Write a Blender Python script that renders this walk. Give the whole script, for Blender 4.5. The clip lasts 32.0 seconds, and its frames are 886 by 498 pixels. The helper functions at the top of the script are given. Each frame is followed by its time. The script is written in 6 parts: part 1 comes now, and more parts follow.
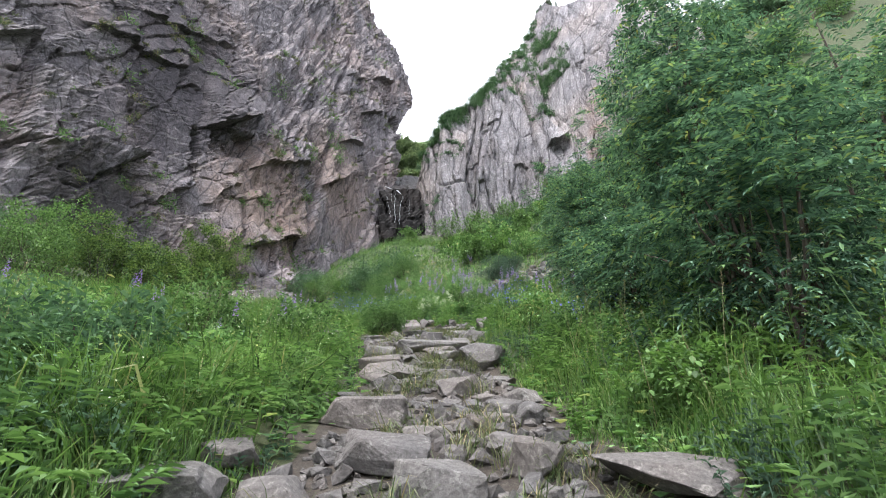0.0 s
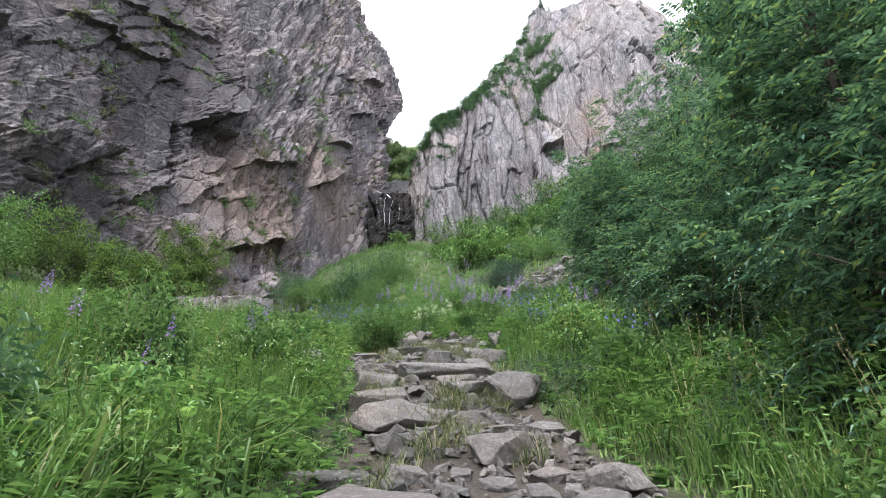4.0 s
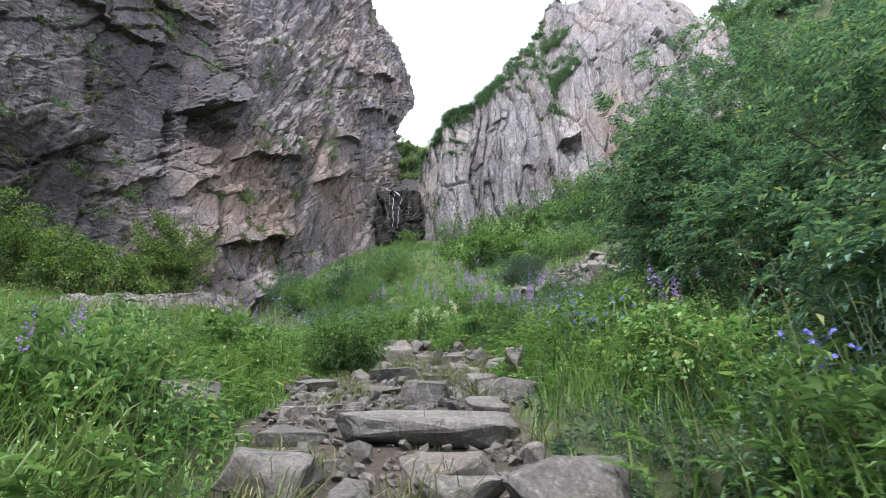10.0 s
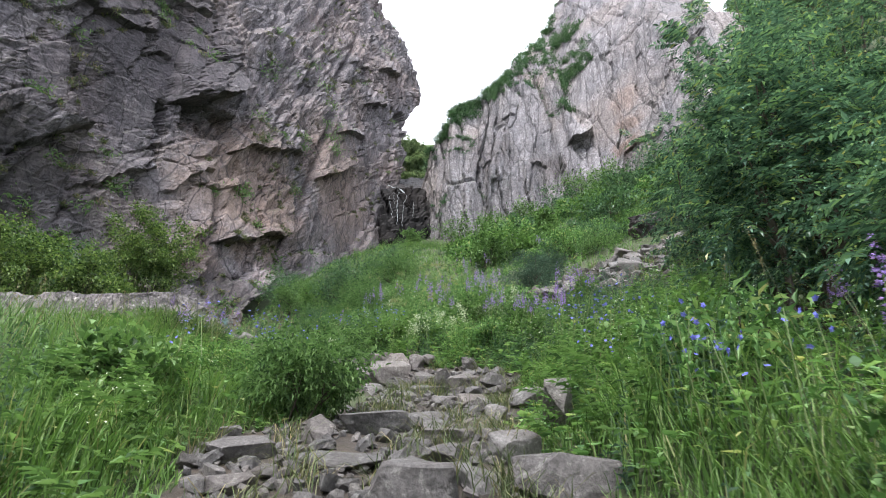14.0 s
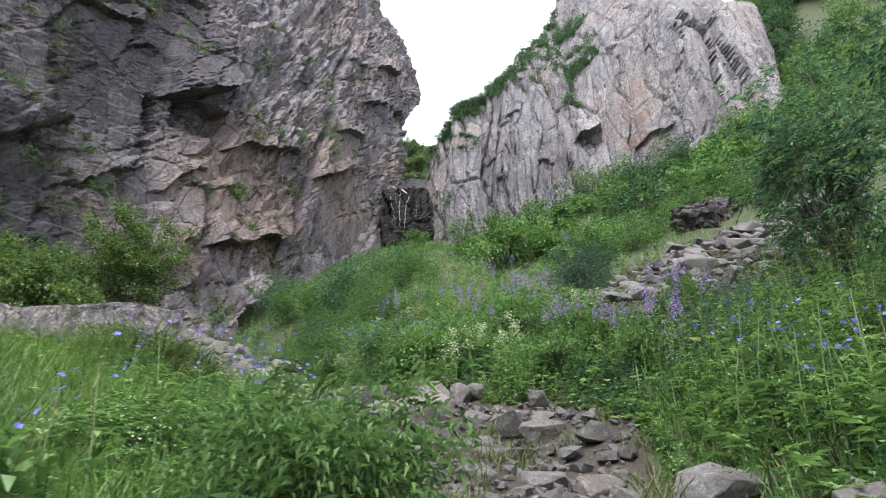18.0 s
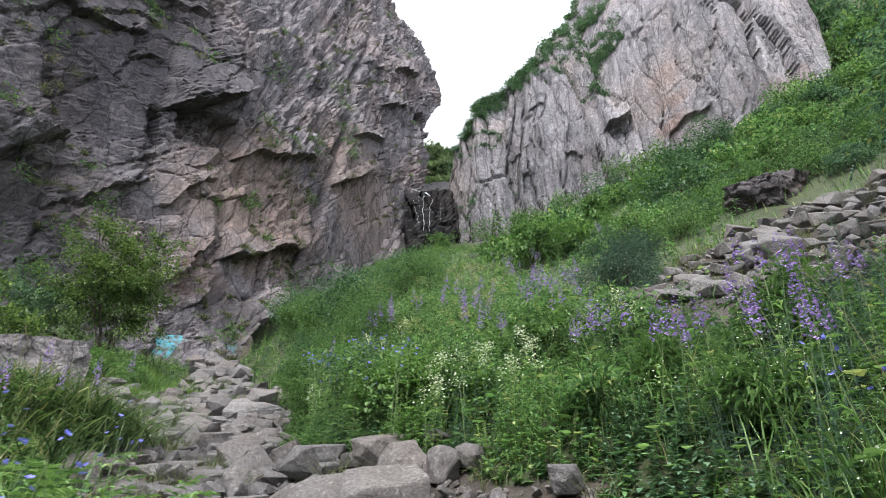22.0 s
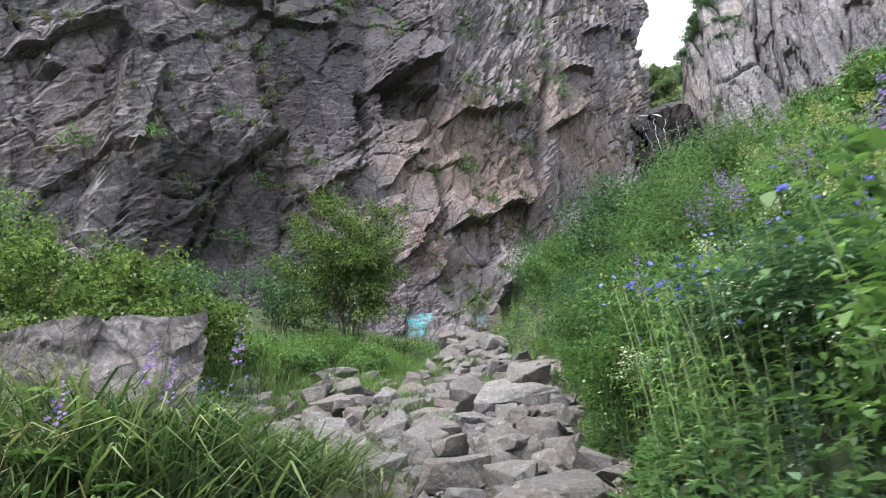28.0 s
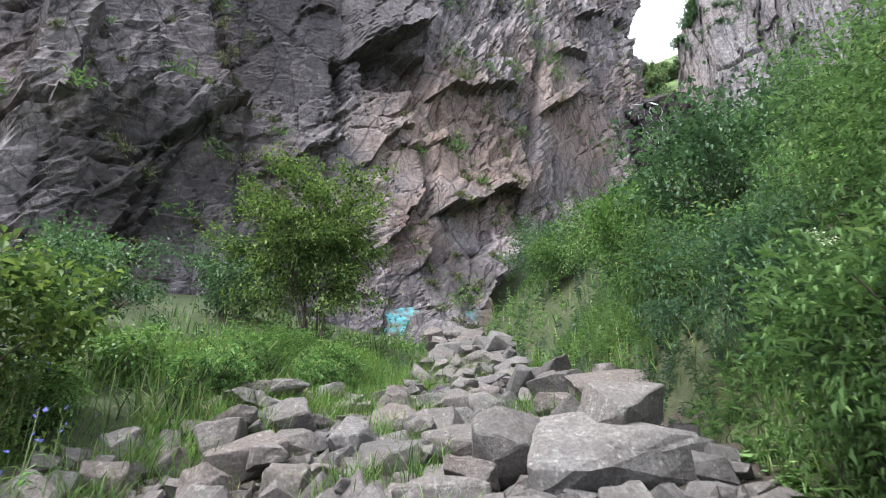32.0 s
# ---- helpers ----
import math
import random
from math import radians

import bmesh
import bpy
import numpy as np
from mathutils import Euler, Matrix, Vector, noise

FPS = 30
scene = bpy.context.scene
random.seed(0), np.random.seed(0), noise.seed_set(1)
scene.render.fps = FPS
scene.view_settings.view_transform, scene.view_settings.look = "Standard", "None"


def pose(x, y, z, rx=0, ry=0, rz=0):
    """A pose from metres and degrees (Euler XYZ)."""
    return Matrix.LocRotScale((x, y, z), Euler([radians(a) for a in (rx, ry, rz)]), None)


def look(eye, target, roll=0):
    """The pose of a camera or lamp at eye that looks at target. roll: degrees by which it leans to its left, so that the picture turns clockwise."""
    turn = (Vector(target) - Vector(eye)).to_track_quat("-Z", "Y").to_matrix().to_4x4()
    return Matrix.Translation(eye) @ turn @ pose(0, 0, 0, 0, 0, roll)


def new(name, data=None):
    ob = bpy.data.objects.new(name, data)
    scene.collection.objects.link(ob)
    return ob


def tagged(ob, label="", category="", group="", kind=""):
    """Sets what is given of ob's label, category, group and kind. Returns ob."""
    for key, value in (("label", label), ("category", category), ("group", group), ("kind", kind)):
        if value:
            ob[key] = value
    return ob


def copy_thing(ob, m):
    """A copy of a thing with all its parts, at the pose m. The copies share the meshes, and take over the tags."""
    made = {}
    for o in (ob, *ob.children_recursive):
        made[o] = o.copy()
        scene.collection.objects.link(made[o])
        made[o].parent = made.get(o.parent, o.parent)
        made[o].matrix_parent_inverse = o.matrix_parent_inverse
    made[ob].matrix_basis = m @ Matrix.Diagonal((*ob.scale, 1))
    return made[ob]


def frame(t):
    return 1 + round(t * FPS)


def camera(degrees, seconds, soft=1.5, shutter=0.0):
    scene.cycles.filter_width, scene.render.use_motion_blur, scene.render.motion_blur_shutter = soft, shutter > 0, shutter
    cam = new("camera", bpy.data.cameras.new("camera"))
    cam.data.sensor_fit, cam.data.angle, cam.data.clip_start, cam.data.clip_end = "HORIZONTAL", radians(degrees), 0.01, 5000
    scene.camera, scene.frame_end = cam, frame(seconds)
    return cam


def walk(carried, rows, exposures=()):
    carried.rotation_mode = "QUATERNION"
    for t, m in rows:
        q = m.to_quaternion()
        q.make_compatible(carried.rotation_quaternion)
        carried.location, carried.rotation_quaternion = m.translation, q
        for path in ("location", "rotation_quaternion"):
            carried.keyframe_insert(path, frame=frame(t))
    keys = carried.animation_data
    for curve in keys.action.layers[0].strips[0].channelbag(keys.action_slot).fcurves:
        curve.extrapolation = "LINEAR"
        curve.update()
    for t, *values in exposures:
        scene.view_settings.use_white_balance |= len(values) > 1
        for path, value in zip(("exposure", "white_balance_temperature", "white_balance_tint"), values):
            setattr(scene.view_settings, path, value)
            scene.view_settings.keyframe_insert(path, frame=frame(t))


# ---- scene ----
cam = camera(77.9, 32.0, soft=1.0, shutter=0.3)
METRES, EYE, TILT, LEAN, TURN = 24.0, 1.4, 26.0, 0.0, 0.0
ROWS = [
    (0.0, 0.0, 0.0, 0.0, 0.0, 0.0, -0.0),
    (0.5, -0.0037, 0.0064, 0.0033, 0.26, 0.4, -0.15),
    (1.0, -0.0106, 0.015, 0.0036, 0.51, 0.04, -0.54),
    (1.5, -0.012, 0.023, 0.0027, 0.34, 0.51, 0.05),
    (2.0, -0.0106, 0.0392, -0.0004, 0.12, -0.15, 0.32),
    (2.5, -0.0146, 0.0506, -0.0009, -0.3, 0.38, -0.3),
    (3.0, -0.0175, 0.0606, -0.0037, -0.46, 0.54, -0.53),
    (3.5, -0.0156, 0.0717, -0.0033, -1.17, 0.63, -0.32),
    (5.5, -0.0138, 0.1226, -0.0136, -1.15, 0.82, -0.97),
    (6.0, -0.0095, 0.1341, -0.0109, -0.96, 0.95, -0.93),
    (6.5, 0.0008, 0.1443, -0.0078, -0.63, 1.22, -0.15),
    (7.0, 0.0012, 0.16, -0.0113, 0.16, 0.85, -0.49),
    (7.5, 0.0054, 0.1737, -0.0099, -0.66, 0.66, -1.15),
    (8.0, 0.0135, 0.1843, -0.0091, -3.03, 0.87, -2.15),
    (8.5, 0.0086, 0.1935, -0.0086, -2.9, 0.91, -2.44),
    (9.0, 0.006, 0.203, -0.0094, -2.3, 0.9, -2.11),
    (9.5, 0.0064, 0.2151, -0.0109, -1.96, 0.77, -1.56),
    (10.0, -0.0024, 0.2251, -0.0185, 0.04, 1.0, -0.97),
    (10.5, -0.0065, 0.2395, -0.0151, 0.38, 0.84, -1.04),
    (11.0, -0.0027, 0.2508, -0.0216, 0.3, 0.93, -0.86),
    (11.5, 0.0018, 0.2666, -0.0196, 0.24, 0.79, -0.89),
    (12.0, 0.006, 0.2789, -0.0255, -0.1, 0.97, -1.08),
    (12.5, 0.0084, 0.2925, -0.0232, -0.35, 0.88, -1.24),
    (13.0, 0.0083, 0.304, -0.023, -0.1, 1.16, -1.06),
    (13.5, 0.0032, 0.3141, -0.0246, 0.41, 1.06, -1.28),
    (15.5, -0.0142, 0.3656, -0.0196, 1.75, 1.25, -0.17),
    (16.0, -0.0172, 0.3782, -0.0233, 2.89, 1.33, 0.63),
    (16.5, -0.0268, 0.3916, -0.0271, 4.07, 1.28, 1.13),
    (17.0, -0.0412, 0.4083, -0.0289, 6.24, 1.39, 1.9),
    (17.5, -0.0347, 0.4199, -0.0293, 5.73, 1.49, 1.98),
    (18.0, -0.0328, 0.4331, -0.0286, 0.52, 1.39, -0.64),
    (18.5, -0.0361, 0.4498, -0.0307, -1.3, 1.3, -1.8),
    (19.0, -0.029, 0.4609, -0.027, -1.2, 1.42, -1.57),
    (19.5, -0.0154, 0.4749, -0.0329, -0.71, 1.32, -1.03),
    (20.0, -0.0143, 0.4927, -0.0339, 1.55, 1.22, -0.12),
    (20.5, -0.0082, 0.5048, -0.0346, 4.44, 1.56, 1.5),
    (21.0, -0.0057, 0.521, -0.0324, 4.51, 1.57, 1.76),
    (21.5, -0.0174, 0.5342, -0.0321, 4.93, 1.56, 1.5),
    (22.0, -0.0096, 0.5437, -0.0329, 3.96, 1.91, 2.16),
    (22.5, -0.0037, 0.5599, -0.0331, 1.8, 1.7, 1.66),
    (23.0, -0.0083, 0.5761, -0.0382, 1.86, 1.68, 1.42),
    (23.5, -0.01, 0.5966, -0.046, 3.21, 1.58, 2.05),
    (24.0, -0.0147, 0.6167, -0.0473, 4.37, 1.65, 2.73),
    (24.5, -0.0265, 0.6346, -0.0513, 7.27, 1.97, 3.76),
    (26.5, -0.0472, 0.6934, -0.0607, 13.94, 2.85, 7.14),
    (27.0, -0.062, 0.7055, -0.066, 17.44, 3.35, 8.81),
    (27.5, -0.0748, 0.7194, -0.0623, 24.06, 1.53, 11.76),
    (28.0, -0.0877, 0.7288, -0.0689, 28.08, 1.53, 13.41),
    (28.5, -0.1068, 0.7358, -0.074, 28.59, 1.63, 13.54),
    (29.0, -0.1183, 0.7526, -0.072, 28.81, 1.55, 13.61),
    (29.5, -0.1322, 0.7658, -0.0745, 25.7, 0.98, 12.43),
    (30.0, -0.1373, 0.7806, -0.0746, 25.1, 0.8, 12.14),
    (30.5, -0.1406, 0.8013, -0.0842, 24.75, 0.75, 12.62),
    (31.0, -0.1534, 0.8186, -0.0908, 25.21, 0.79, 12.35),
    (31.5, -0.1664, 0.8388, -0.0916, 25.79, 0.91, 12.43),
    (32.0, -0.1782, 0.8621, -0.0886, 25.81, 0.88, 12.51),
]
walk(cam, [(t, pose(0, 0, EYE, TILT, LEAN, TURN) @ pose(METRES * x, METRES * y, METRES * z, 90 + pitch, roll, yaw)) for t, x, y, z, yaw, pitch, roll in ROWS], [(0.0, 2.12), (6.0, 2.06), (15.0, 2.02), (22.0, 1.93), (25.0, 1.95), (27.0, 2.07), (28.4, 2.24), (32.0, 2.28)])

# ---- sky and sun: a bright overcast day ----
world = bpy.data.worlds.new("world")
scene.world = world
world.use_nodes = True
wn, wl = world.node_tree.nodes, world.node_tree.links
sky = wn.new("ShaderNodeTexSky")
sky.sky_type, sky.sun_disc = "NISHITA", False
sky.sun_elevation, sky.sun_rotation = radians(58), radians(200)
sky.air_density, sky.dust_density, sky.ozone_density = 1.0, 3.0, 1.0
cloud = wn.new("ShaderNodeHueSaturation")
cloud.inputs["Saturation"].default_value = 0.42
wl.new(sky.outputs[0], cloud.inputs["Color"])
haze = wn.new("ShaderNodeMix")
haze.data_type = "RGBA"
haze.inputs[0].default_value = 0.65
haze.inputs[7].default_value = (5.2, 5.33, 5.95, 1)
wl.new(cloud.outputs[0], haze.inputs[6])
wl.new(haze.outputs[2], wn["Background"].inputs["Color"])
wn["Background"].inputs["Strength"].default_value = 0.15
sun = new("sun", bpy.data.lights.new("sun", "SUN"))
sun.data.energy, sun.data.angle, sun.data.color = 1.4, radians(25), (1.0, 0.97, 0.92)
sun.matrix_world = look((0, 0, 200), (0 + 200 * math.sin(radians(20)) * 0.62, 200 * math.cos(radians(20)) * 0.62, 0))
scene.view_settings.exposure = 2.1

# ---- small toolbox ----


def nodes_of(name):
    m = bpy.data.materials.new(name)
    m.use_nodes = True
    return m, m.node_tree.nodes, m.node_tree.links


def ramp(n, l, source, stops):
    r = n.new("ShaderNodeValToRGB")
    e = r.color_ramp.elements
    while len(e) < len(stops):
        e.new(0.5)
    for k, (p, c) in zip(e, stops):
        k.position, k.color = p, (*c, 1) if len(c) == 3 else c
    l.new(source, r.inputs[0])
    return r.outputs[0]


def grey(v):
    return (v, v, v)


def noise_tex(n, l, vec, scale, detail=4.0, rough=0.55, stretch=None):
    if stretch:
        mp = n.new("ShaderNodeMapping")
        mp.inputs["Scale"].default_value = stretch
        l.new(vec, mp.inputs[0])
        vec = mp.outputs[0]
    t = n.new("ShaderNodeTexNoise")
    t.inputs["Scale"].default_value, t.inputs["Detail"].default_value, t.inputs["Roughness"].default_value = scale, detail, rough
    l.new(vec, t.inputs["Vector"])
    return t.outputs[0]


def mixc(n, l, fac, a, b, mode="MIX"):
    x = n.new("ShaderNodeMix")
    x.data_type, x.blend_type = "RGBA", mode
    for s, v in ((x.inputs[0], fac), (x.inputs[6], a), (x.inputs[7], b)):
        if isinstance(v, (int, float)):
            s.default_value = v
        elif isinstance(v, tuple):
            s.default_value = (*v, 1)
        else:
            l.new(v, s)
    return x.outputs[2]


def rock_material(name, base, warm, pale, dark, scale=1.0, stain=0.5, lichen=0.5, bump=0.6, relief=0.12, moss=0.0, rough=0.85, ochre=0.5, cracks=0.0, patches=(), shine=0.4, strike=(0.38, 0.0, 0.2), draw=0.42, placed_=False):
    """Weathered stone: body colour in two tones, rusty patches, pale lichen, dark run-off stains, grain and pits."""
    m, n, l = nodes_of(name)
    p = n["Principled BSDF"]
    co = n.new("ShaderNodeNewGeometry").outputs["Position"] if placed_ else n.new("ShaderNodeTexCoord").outputs["Object"]
    big = noise_tex(n, l, co, 0.11 * scale, 3)
    mid = noise_tex(n, l, co, 0.55 * scale, 6, 0.65)
    fine = noise_tex(n, l, co, 5.0 * scale, 8, 0.7)
    run = noise_tex(n, l, co, 0.6 * scale, 5, 0.65, (1.0, 1.0, 0.16))
    col = mixc(n, l, ramp(n, l, mid, [(0.32, grey(0)), (0.68, grey(1))]), base, tuple(0.62 * c for c in base))
    col = mixc(n, l, ramp(n, l, big, [(0.46, grey(0)), (0.62, grey(ochre))]), col, warm)
    col = mixc(n, l, ramp(n, l, run, [(0.5, grey(0)), (0.66, grey(stain))]), col, dark)
    spots = noise_tex(n, l, co, 2.1 * scale, 9, 0.75)
    col = mixc(n, l, ramp(n, l, spots, [(0.55, grey(0)), (0.63, grey(lichen))]), col, pale)
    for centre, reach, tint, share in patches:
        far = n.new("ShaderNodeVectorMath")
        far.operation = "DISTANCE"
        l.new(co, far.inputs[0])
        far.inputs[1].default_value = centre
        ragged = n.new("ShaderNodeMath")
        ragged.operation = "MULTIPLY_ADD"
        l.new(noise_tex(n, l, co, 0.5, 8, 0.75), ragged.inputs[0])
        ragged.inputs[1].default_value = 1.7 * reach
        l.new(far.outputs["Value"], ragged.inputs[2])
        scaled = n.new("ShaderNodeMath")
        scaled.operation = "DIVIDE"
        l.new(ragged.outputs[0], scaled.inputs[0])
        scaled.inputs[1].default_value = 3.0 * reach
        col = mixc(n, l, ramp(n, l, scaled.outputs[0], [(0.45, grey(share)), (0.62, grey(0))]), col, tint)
    if moss:
        g = n.new("ShaderNodeNewGeometry")
        sx = n.new("ShaderNodeSeparateXYZ")
        l.new(g.outputs["Normal"], sx.inputs[0])
        mm = n.new("ShaderNodeMath")
        mm.operation = "MULTIPLY"
        l.new(ramp(n, l, sx.outputs[2], [(0.35, grey(0)), (0.75, grey(1))]), mm.inputs[0])
        l.new(ramp(n, l, noise_tex(n, l, co, 0.8 * scale, 6), [(0.45, grey(0)), (0.6, grey(moss))]), mm.inputs[1])
        col = mixc(n, l, mm.outputs[0], col, (0.075, 0.095, 0.035))
    info = n.new("ShaderNodeObjectInfo")
    col = mixc(n, l, 0.55, col, ramp(n, l, info.outputs["Random"], [(0.0, grey(0.3)), (0.25, (0.44, 0.43, 0.44)), (0.45, (0.53, 0.47, 0.44)), (0.7, (0.56, 0.54, 0.52)), (1.0, grey(0.72))]), "OVERLAY")
    col = mixc(n, l, 0.7, col, ramp(n, l, fine, [(0.33, grey(0.2)), (0.67, grey(0.8))]), "OVERLAY")
    height = noise_tex(n, l, co, 3.2 * scale, 12, 0.72)
    facets = []
    for size, weight in ((0.45, 1.0), (1.4, 0.7), (3.6, 0.5)) if cracks else ():
        warp = n.new("ShaderNodeVectorMath")
        warp.operation = "MULTIPLY_ADD"
        wob = n.new("ShaderNodeTexNoise")
        wob.inputs["Scale"].default_value, wob.inputs["Detail"].default_value = 1.1 * size, 2
        l.new(co, wob.inputs["Vector"])
        l.new(wob.outputs[1], warp.inputs[0])
        warp.inputs[1].default_value = (0.4 / size, 0.4 / size, 0.4 / size)
        l.new(co, warp.inputs[2])
        mp = n.new("ShaderNodeMapping")
        mp.inputs["Rotation"].default_value, mp.inputs["Scale"].default_value = strike, (1.0, 1.0, draw)
        l.new(warp.outputs[0], mp.inputs[0])
        vo = n.new("ShaderNodeTexVoronoi")
        vo.feature = "DISTANCE_TO_EDGE"
        vo.inputs["Scale"].default_value = size * scale
        l.new(mp.outputs[0], vo.inputs["Vector"])
        line = ramp(n, l, vo.outputs[0], [(0.0, grey(0)), (0.03, grey(1))])
        tone = n.new("ShaderNodeTexVoronoi")
        tone.inputs["Scale"].default_value = size * scale
        l.new(mp.outputs[0], tone.inputs["Vector"])
        facets.append((tone.outputs[1], 0.28 * weight))
        col = mixc(n, l, 0.3, col, ramp(n, l, tone.outputs[1], [(0.0, (0.2, 0.2, 0.23)), (0.5, (0.5, 0.48, 0.49)), (1.0, (0.78, 0.75, 0.73))]), "OVERLAY")
        col = mixc(n, l, mixc(n, l, weight * cracks, grey(0.0), mixc(n, l, 1.0, grey(1.0), line, "SUBTRACT")), col, tuple(0.6 * c for c in dark))
        height = mixc(n, l, 0.35 * weight, height, line, "MULTIPLY")
    col = mixc(n, l, 1.0, col, grey(0.72), "MULTIPLY")
    l.new(col, p.inputs["Base Color"])
    p.inputs["Roughness"].default_value = rough
    b = n.new("ShaderNodeBump")
    b.inputs["Strength"].default_value, b.inputs["Distance"].default_value = bump, relief / scale
    l.new(height, b.inputs["Height"])
    turned = b.outputs[0]
    for cell, amount in facets:
        tip = n.new("ShaderNodeVectorMath")
        tip.operation = "SUBTRACT"
        l.new(cell, tip.inputs[0])
        tip.inputs[1].default_value = (0.5, 0.5, 0.5)
        lay = n.new("ShaderNodeVectorMath")
        lay.operation = "MULTIPLY_ADD"
        l.new(tip.outputs[0], lay.inputs[0])
        lay.inputs[1].default_value = (amount, amount, amount)
        l.new(turned, lay.inputs[2])
        turned = lay.outputs[0]
    if facets:
        whole = n.new("ShaderNodeVectorMath")
        whole.operation = "NORMALIZE"
        l.new(turned, whole.inputs[0])
        turned = whole.outputs[0]
    l.new(turned, p.inputs["Normal"])
    p.inputs["Specular IOR Level"].default_value = shine
    return m


def leaf_material(name, stops, rough=0.5, through_light=0.3, by="island"):
    """Living leaves: tone varies from leaf to leaf and from patch to patch; part of the light passes through."""
    m, n, l = nodes_of(name)
    p = n["Principled BSDF"]
    if by == "island":
        r = n.new("ShaderNodeNewGeometry").outputs["Random Per Island"]
    else:
        r = n.new("ShaderNodeObjectInfo").outputs["Random"]
    col = ramp(n, l, r, [(at, tuple(k * v * (0.62 if at == 0 else 1.0) for k, v in zip((0.75, 0.79, 0.72), c))) for at, c in stops])
    co = n.new("ShaderNodeTexCoord").outputs["Object"]
    col = mixc(n, l, 0.6, col, ramp(n, l, noise_tex(n, l, co, 0.7, 3), [(0.3, (0.33, 0.36, 0.36)), (0.7, (0.66, 0.63, 0.56))]), "OVERLAY")
    l.new(col, p.inputs["Base Color"])
    p.inputs["Roughness"].default_value, p.inputs["Specular IOR Level"].default_value = rough, 0.3
    tr = n.new("ShaderNodeBsdfTranslucent")
    l.new(mixc(n, l, 1.0, col, (0.95, 1.0, 0.66), "MULTIPLY"), tr.inputs[0])
    mx = n.new("ShaderNodeMixShader")
    mx.inputs[0].default_value = through_light
    l.new(p.outputs[0], mx.inputs[1])
    l.new(tr.outputs[0], mx.inputs[2])
    l.new(mx.outputs[0], n["Material Output"].inputs[0])
    return m


def plain_material(name, colour, rough=0.6, spread=0.25, scale=8.0):
    m, n, l = nodes_of(name)
    p = n["Principled BSDF"]
    co = n.new("ShaderNodeTexCoord").outputs["Object"]
    f = ramp(n, l, noise_tex(n, l, co, scale, 6), [(0.3, grey(0)), (0.7, grey(1))])
    l.new(mixc(n, l, f, tuple(c * (1 - spread) for c in colour), tuple(min(1, c * (1 + spread)) for c in colour)), p.inputs["Base Color"])
    p.inputs["Roughness"].default_value = rough
    return m


def mesh_from(name, verts, faces, materials, smooth=False, index=None):
    """A mesh from arrays: verts (n, 3) and faces, a list of (m, k) index arrays."""
    me = bpy.data.meshes.new(name)
    faces = [np.asarray(f) for f in faces if len(f)]
    verts = np.asarray(verts, dtype=np.float32)
    sizes = np.concatenate([np.full(len(f), f.shape[1]) for f in faces])
    me.vertices.add(len(verts))
    me.vertices.foreach_set("co", verts.ravel())
    me.loops.add(int(sizes.sum()))
    me.loops.foreach_set("vertex_index", np.concatenate([f.ravel() for f in faces]).astype(np.int32))
    me.polygons.add(len(sizes))
    me.polygons.foreach_set("loop_start", np.concatenate([[0], np.cumsum(sizes)[:-1]]).astype(np.int32))
    me.polygons.foreach_set("loop_total", sizes.astype(np.int32))
    for m in materials if isinstance(materials, (list, tuple)) else [materials]:
        me.materials.append(m)
    if index is not None:
        me.polygons.foreach_set("material_index", np.asarray(index, dtype=np.int32))
    me.update(calc_edges=True)
    me.validate()
    if smooth:
        me.shade_smooth()
    else:
        me.shade_flat()
    return me


def thing(name, mesh, label, category, group="", kind="", at=None):
    ob = new(name, mesh)
    if at is not None:
        ob.matrix_world = at
    return tagged(ob, label, category, group, kind)


def child(name, mesh, parent, label=""):
    ob = new(name, mesh)
    ob.parent = parent
    return tagged(ob, label)


def stamped(template, faces, count):
    """Face arrays for `count` copies of a template of `template` vertices."""
    off = (np.arange(count) * template)[:, None, None]
    return [(np.asarray(f)[None] + off).reshape(-1, np.asarray(f).shape[1]) for f in faces]


def unit(v):
    return v / np.maximum(np.linalg.norm(v, axis=-1, keepdims=True), 1e-9)


def leaf_set(base, way, length, width, fold=0.25, droop=0.3, up=None, full=True):
    """Leaves at `base` pointing `way`; a leaf is a folded lance of four triangles (two when not full)."""
    n = len(base)
    way = unit(way)
    up = np.tile([0.0, 0.0, 1.0], (n, 1)) if up is None else up
    side = np.cross(way, up)
    bad = np.linalg.norm(side, axis=1) < 1e-3
    side[bad] = [1, 0, 0]
    side = unit(side)
    nor = np.cross(side, way)
    L, W = np.asarray(length).reshape(-1, 1) * np.ones((n, 1)), np.asarray(width).reshape(-1, 1) * np.ones((n, 1))
    tip = base + way * L - nor * L * droop
    mid = base + way * L * 0.45 + nor * L * 0.03
    a, b = mid + side * W * 0.5 + nor * W * fold, mid - side * W * 0.5 + nor * W * fold
    if full:
        v = np.stack([base, a, mid, b, tip], 1).reshape(-1, 3)
        return v, stamped(5, [[(0, 1, 2), (0, 2, 3), (2, 1, 4), (2, 4, 3)]], n)
    v = np.stack([base, a, tip, b], 1).reshape(-1, 3)
    return v, stamped(4, [[(0, 1, 2), (0, 2, 3)]], n)


